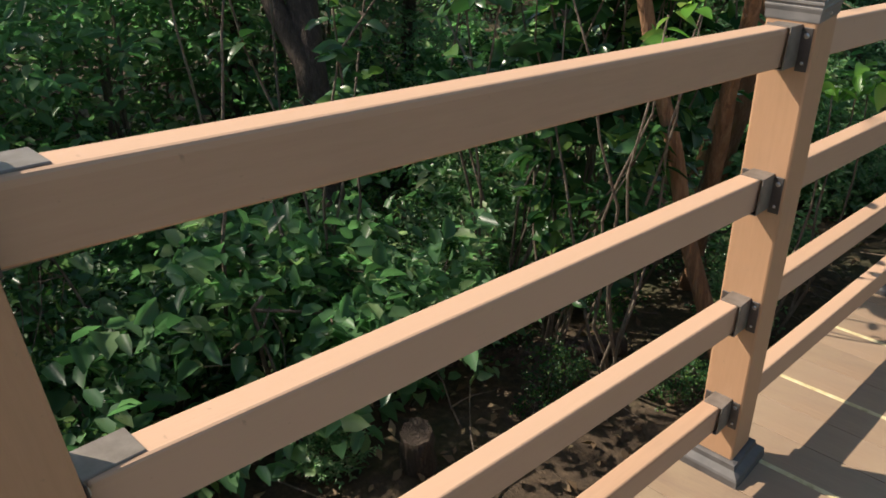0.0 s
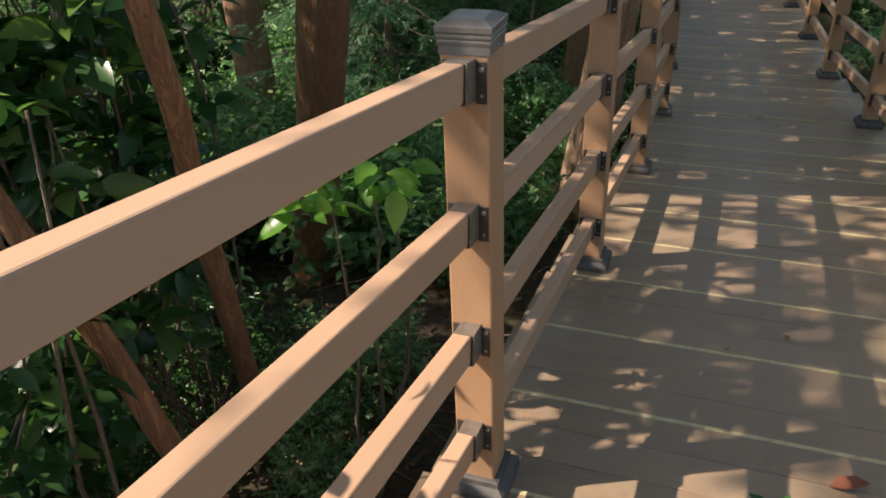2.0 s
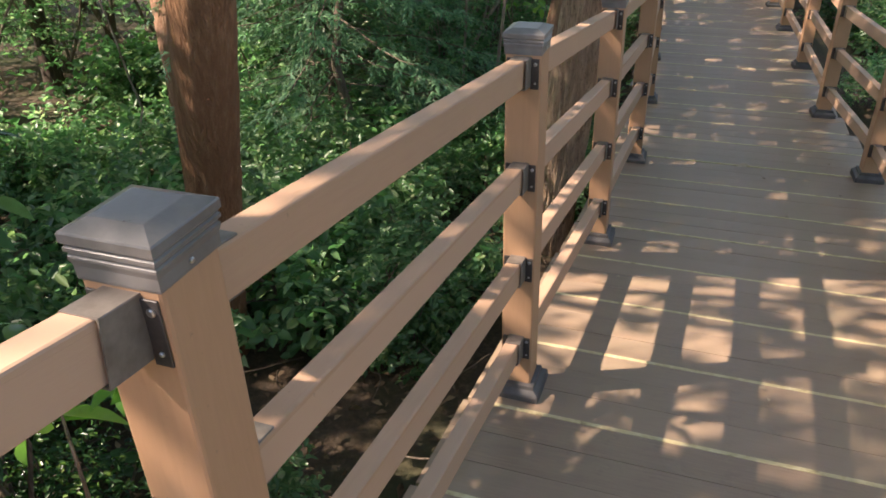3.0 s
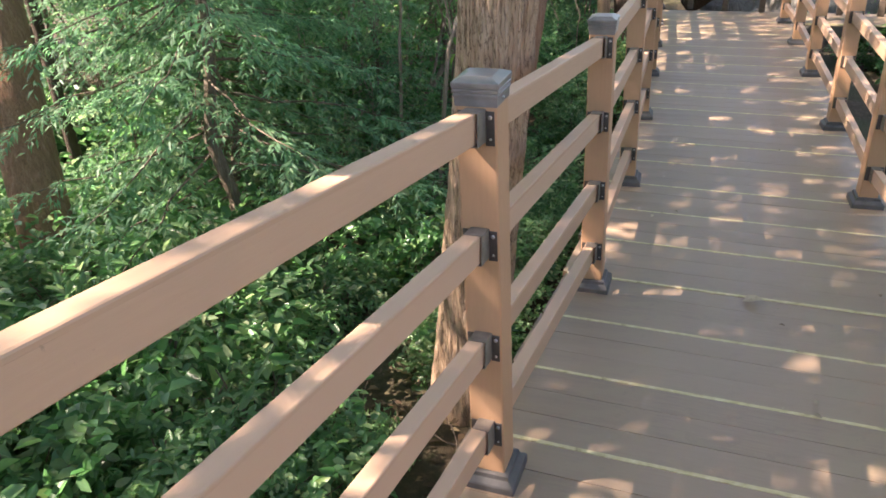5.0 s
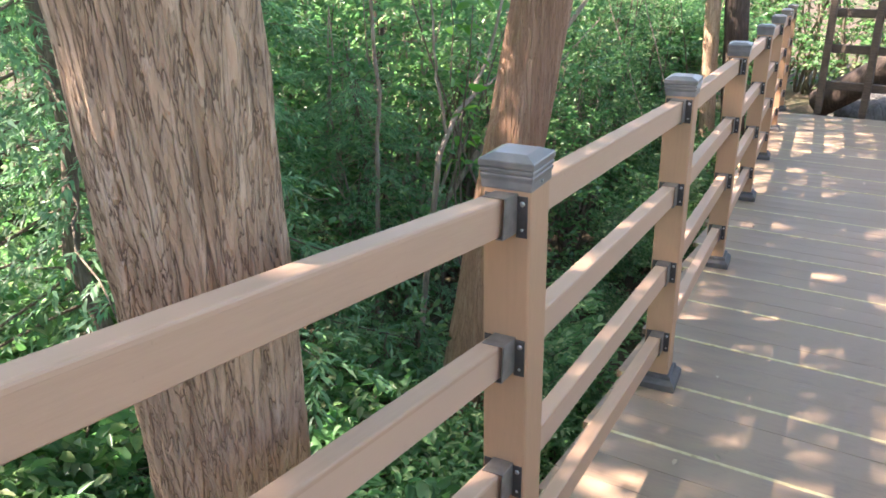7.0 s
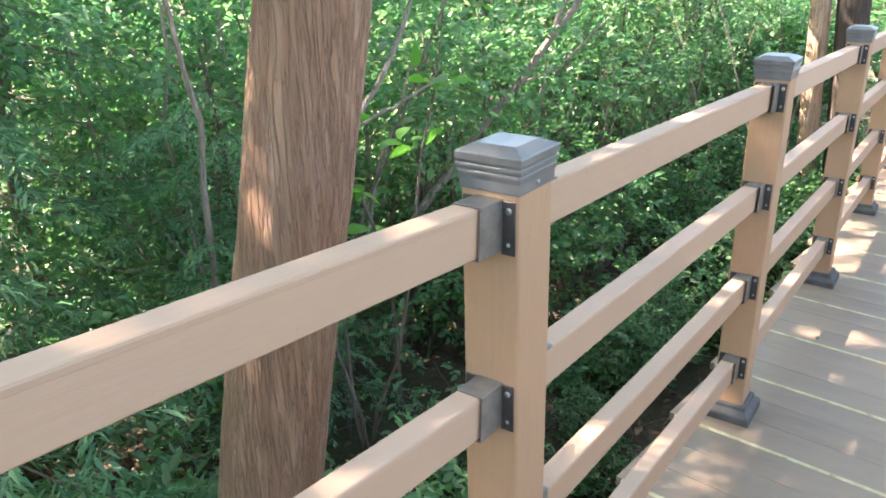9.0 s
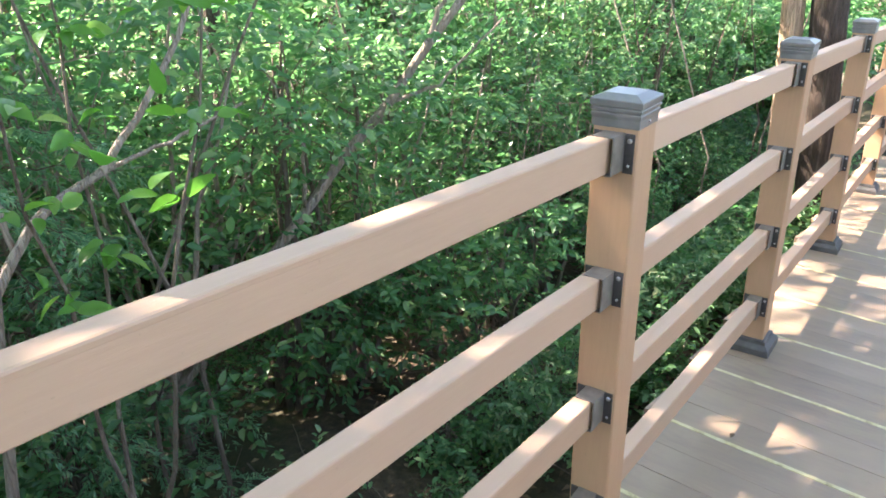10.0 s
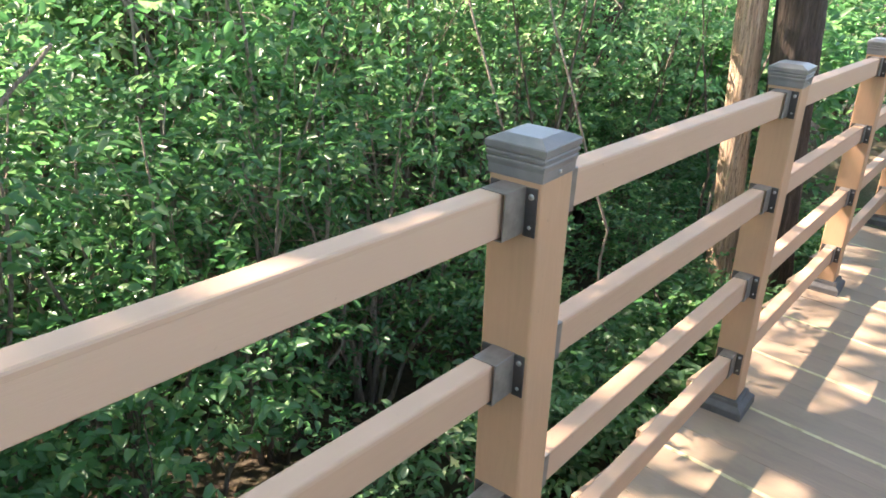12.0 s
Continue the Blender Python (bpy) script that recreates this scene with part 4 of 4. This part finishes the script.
# ---- things on the deck ----
def single_leaf(x, y, turn, size, mat, name, label, slim=0.5, curl=0.3):
    me = leaf_mesh(name, np.array([[0, 0, 0.004]]), np.array([[1.0, 0, 0.05]]), np.array([[0, 0, 1.0]]), [size], [size * slim], curl, -0.1)
    ob = part_mesh(name, me, mat)
    ob.matrix_basis = pose(x, y, deck_z(y) + 0.002, 0, 0, turn)
    return tagged(ob, label, "leaf", "leaves on the deck")


for a, s in ((20, 0.085), (75, 0.07), (140, 0.075), (-60, 0.06)):
    single_leaf(0.147 + 0.02 * math.cos(radians(a)), 2.848 + 0.02 * math.sin(radians(a)), a, s, LEAF_GLOSS, "fallen_green_leaf", "fresh green leaf lying on the deck")
single_leaf(0.27, 3.02, 15, 0.10, LITTER_RED, "fallen_red_leaf", "dry red-brown leaf lying on the deck")
limb(((0.06, 2.88, deck_z(2.88) + 0.006), (0.16, 2.85, deck_z(2.85) + 0.008), (0.25, 2.85, deck_z(2.85) + 0.005), (0.33, 2.78, deck_z(2.78) + 0.004)), 0.0022, 0.0012, "thin green twig fallen on the deck", TWIG, "fallen_twig")
single_leaf(0.27, 2.42, 160, 0.09, LITTER_RED, "fallen_red_leaf", "dry red-brown leaf lying on the deck")
single_leaf(0.14, 7.00, 10, 0.085, LITTER_PALE, "dry_leaf", "curled dry pale brown leaf on the deck", 0.7, 0.25)
for k in range(46):
    y = random.uniform(0.8, 14.5)
    single_leaf(line_x(y) + random.uniform(0.12, right_x(y) - line_x(y) - 0.1), y, random.uniform(0, 360), random.uniform(0.012, 0.035), LITTER_PALE if k % 3 else LITTER, "dry_leaf", "small dry leaf crumb on the deck", 0.6)


# ---- far end: rustic fence across, boulders behind ----
def stake_solid(h, w=0.038):
    return new_box((-w, -w, 0.0), (w, w, h), 0.008)


END_Y, END_Z = 15.35, -0.885
first = part("fence_stake", stake_solid(1.25), TIMBER)
tagged(first, "dark timber stake of the end fence", "fence stake", "stakes of the end fence")
first.matrix_basis = pose(-0.80, END_Y, END_Z)
for i in range(1, 9):
    copy_thing(first, pose(-0.80 + 0.46 * i, END_Y - 0.06 * i, END_Z, 0, 0, random.uniform(-6, 6)))
for z in (1.10, 0.72, 0.32):
    bm = new_box((0.0, -0.02, -0.045), (3.75, 0.02, 0.045), 0.006)
    bar = part("end_rail", bm, TIMBER)
    bar.matrix_basis = pose(-0.84, END_Y + 0.062, END_Z + z, 0, 0, -7.4)
    tagged(bar, "dark timber rail of the end fence", "fence rail", "rails of the end fence")
STONE = material("grey_stone", bark((0.06, 0.055, 0.05), (0.15, 0.14, 0.125), (0.26, 0.245, 0.225), 0.15))
for x, y, s in ((0.9, 17.0, 0.9), (2.3, 17.6, 1.2), (-0.3, 17.8, 0.6)):
    bm = bmesh.new()
    bmesh.ops.create_icosphere(bm, subdivisions=4, radius=s)
    for v in bm.verts:
        v.co *= 1 + 0.28 * noise.noise(v.co * 1.2 + Vector((x, y, 0))) + 0.08 * noise.noise(v.co * 4.0)
        v.co.z *= 0.8
    rock = part("boulder", bm, STONE)
    rock.location = (x, y, ground_z(x, y) + 0.25 * s)
    tagged(rock, "grey weathered boulder behind the end fence", "boulder")
limb(((-0.98, 17.20, -1.14), (0.42, 16.60, -0.09), (2.02, 16.30, 0.96)), 0.20, 0.15, "thick dark leaning trunk behind the end fence", BARK_DARK, "leaning_trunk")

# ---- deck: boards and joints last ----
deck = new("floor")
tagged(deck, "boardwalk deck of wide brown composite boards", "floor", kind="structure")
PITCH = 0.4315
y = 2.745 - PITCH * 14
while y < 15.2:
    slope = math.degrees(math.atan2(deck_z(y + PITCH) - deck_z(y), PITCH))
    mid = y + PITCH / 2
    x0, x1 = line_x(mid) - 0.14, right_x(mid) + 0.12 + (1.2 if mid > 14.6 else 0.0)
    for k in range(3):
        a, b = y + PITCH * k / 3 + (0.0065 if k == 0 else 0.0005), y + PITCH * (k + 1) / 3 - (0.0065 if k == 2 else 0.0005)
        plank = part("plank", new_box((x0, -(b - a) / 2, -0.028), (x1, (b - a) / 2, 0.0), 0.0006), BOARD, deck)
        plank.matrix_basis = pose(0, (a + b) / 2, deck_z((a + b) / 2) + random.uniform(-0.0008, 0.0008), slope, 0, random.uniform(-0.03, 0.03))
    seam = part("joint", new_box((x0 + 0.02, -0.0085, -0.02), (x1 - 0.02, 0.0085, 0.0012), 0.0008), JOINT, deck, "yellow dust in a board joint")
    seam.matrix_basis = pose(0, y, deck_z(y), slope)
    y += PITCH
for run, side in ((line, -0.10), (RIGHT, 0.08)):
    bm = bmesh.new()
    for a, b in zip(run, run[1:]):
        m = Matrix.Translation((a[0] + side, a[1], a[2])) @ Matrix.Rotation(math.atan2(-(b[0] - a[0]), b[1] - a[1]), 4, "Z") @ Matrix.Rotation(fall(a, b), 4, "X")
        piece = new_box((-0.02, 0.0, -0.20), (0.02, b[1] - a[1] - 0.003, -0.032), 0.003)
        piece.transform(m)
        tmp = bpy.data.meshes.new("tmp")
        piece.to_mesh(tmp)
        piece.free()
        bm.from_mesh(tmp)
        bpy.data.meshes.remove(tmp)
    part("edge_beam", bm, TIMBER, deck, "dark timber beam under the deck edge")
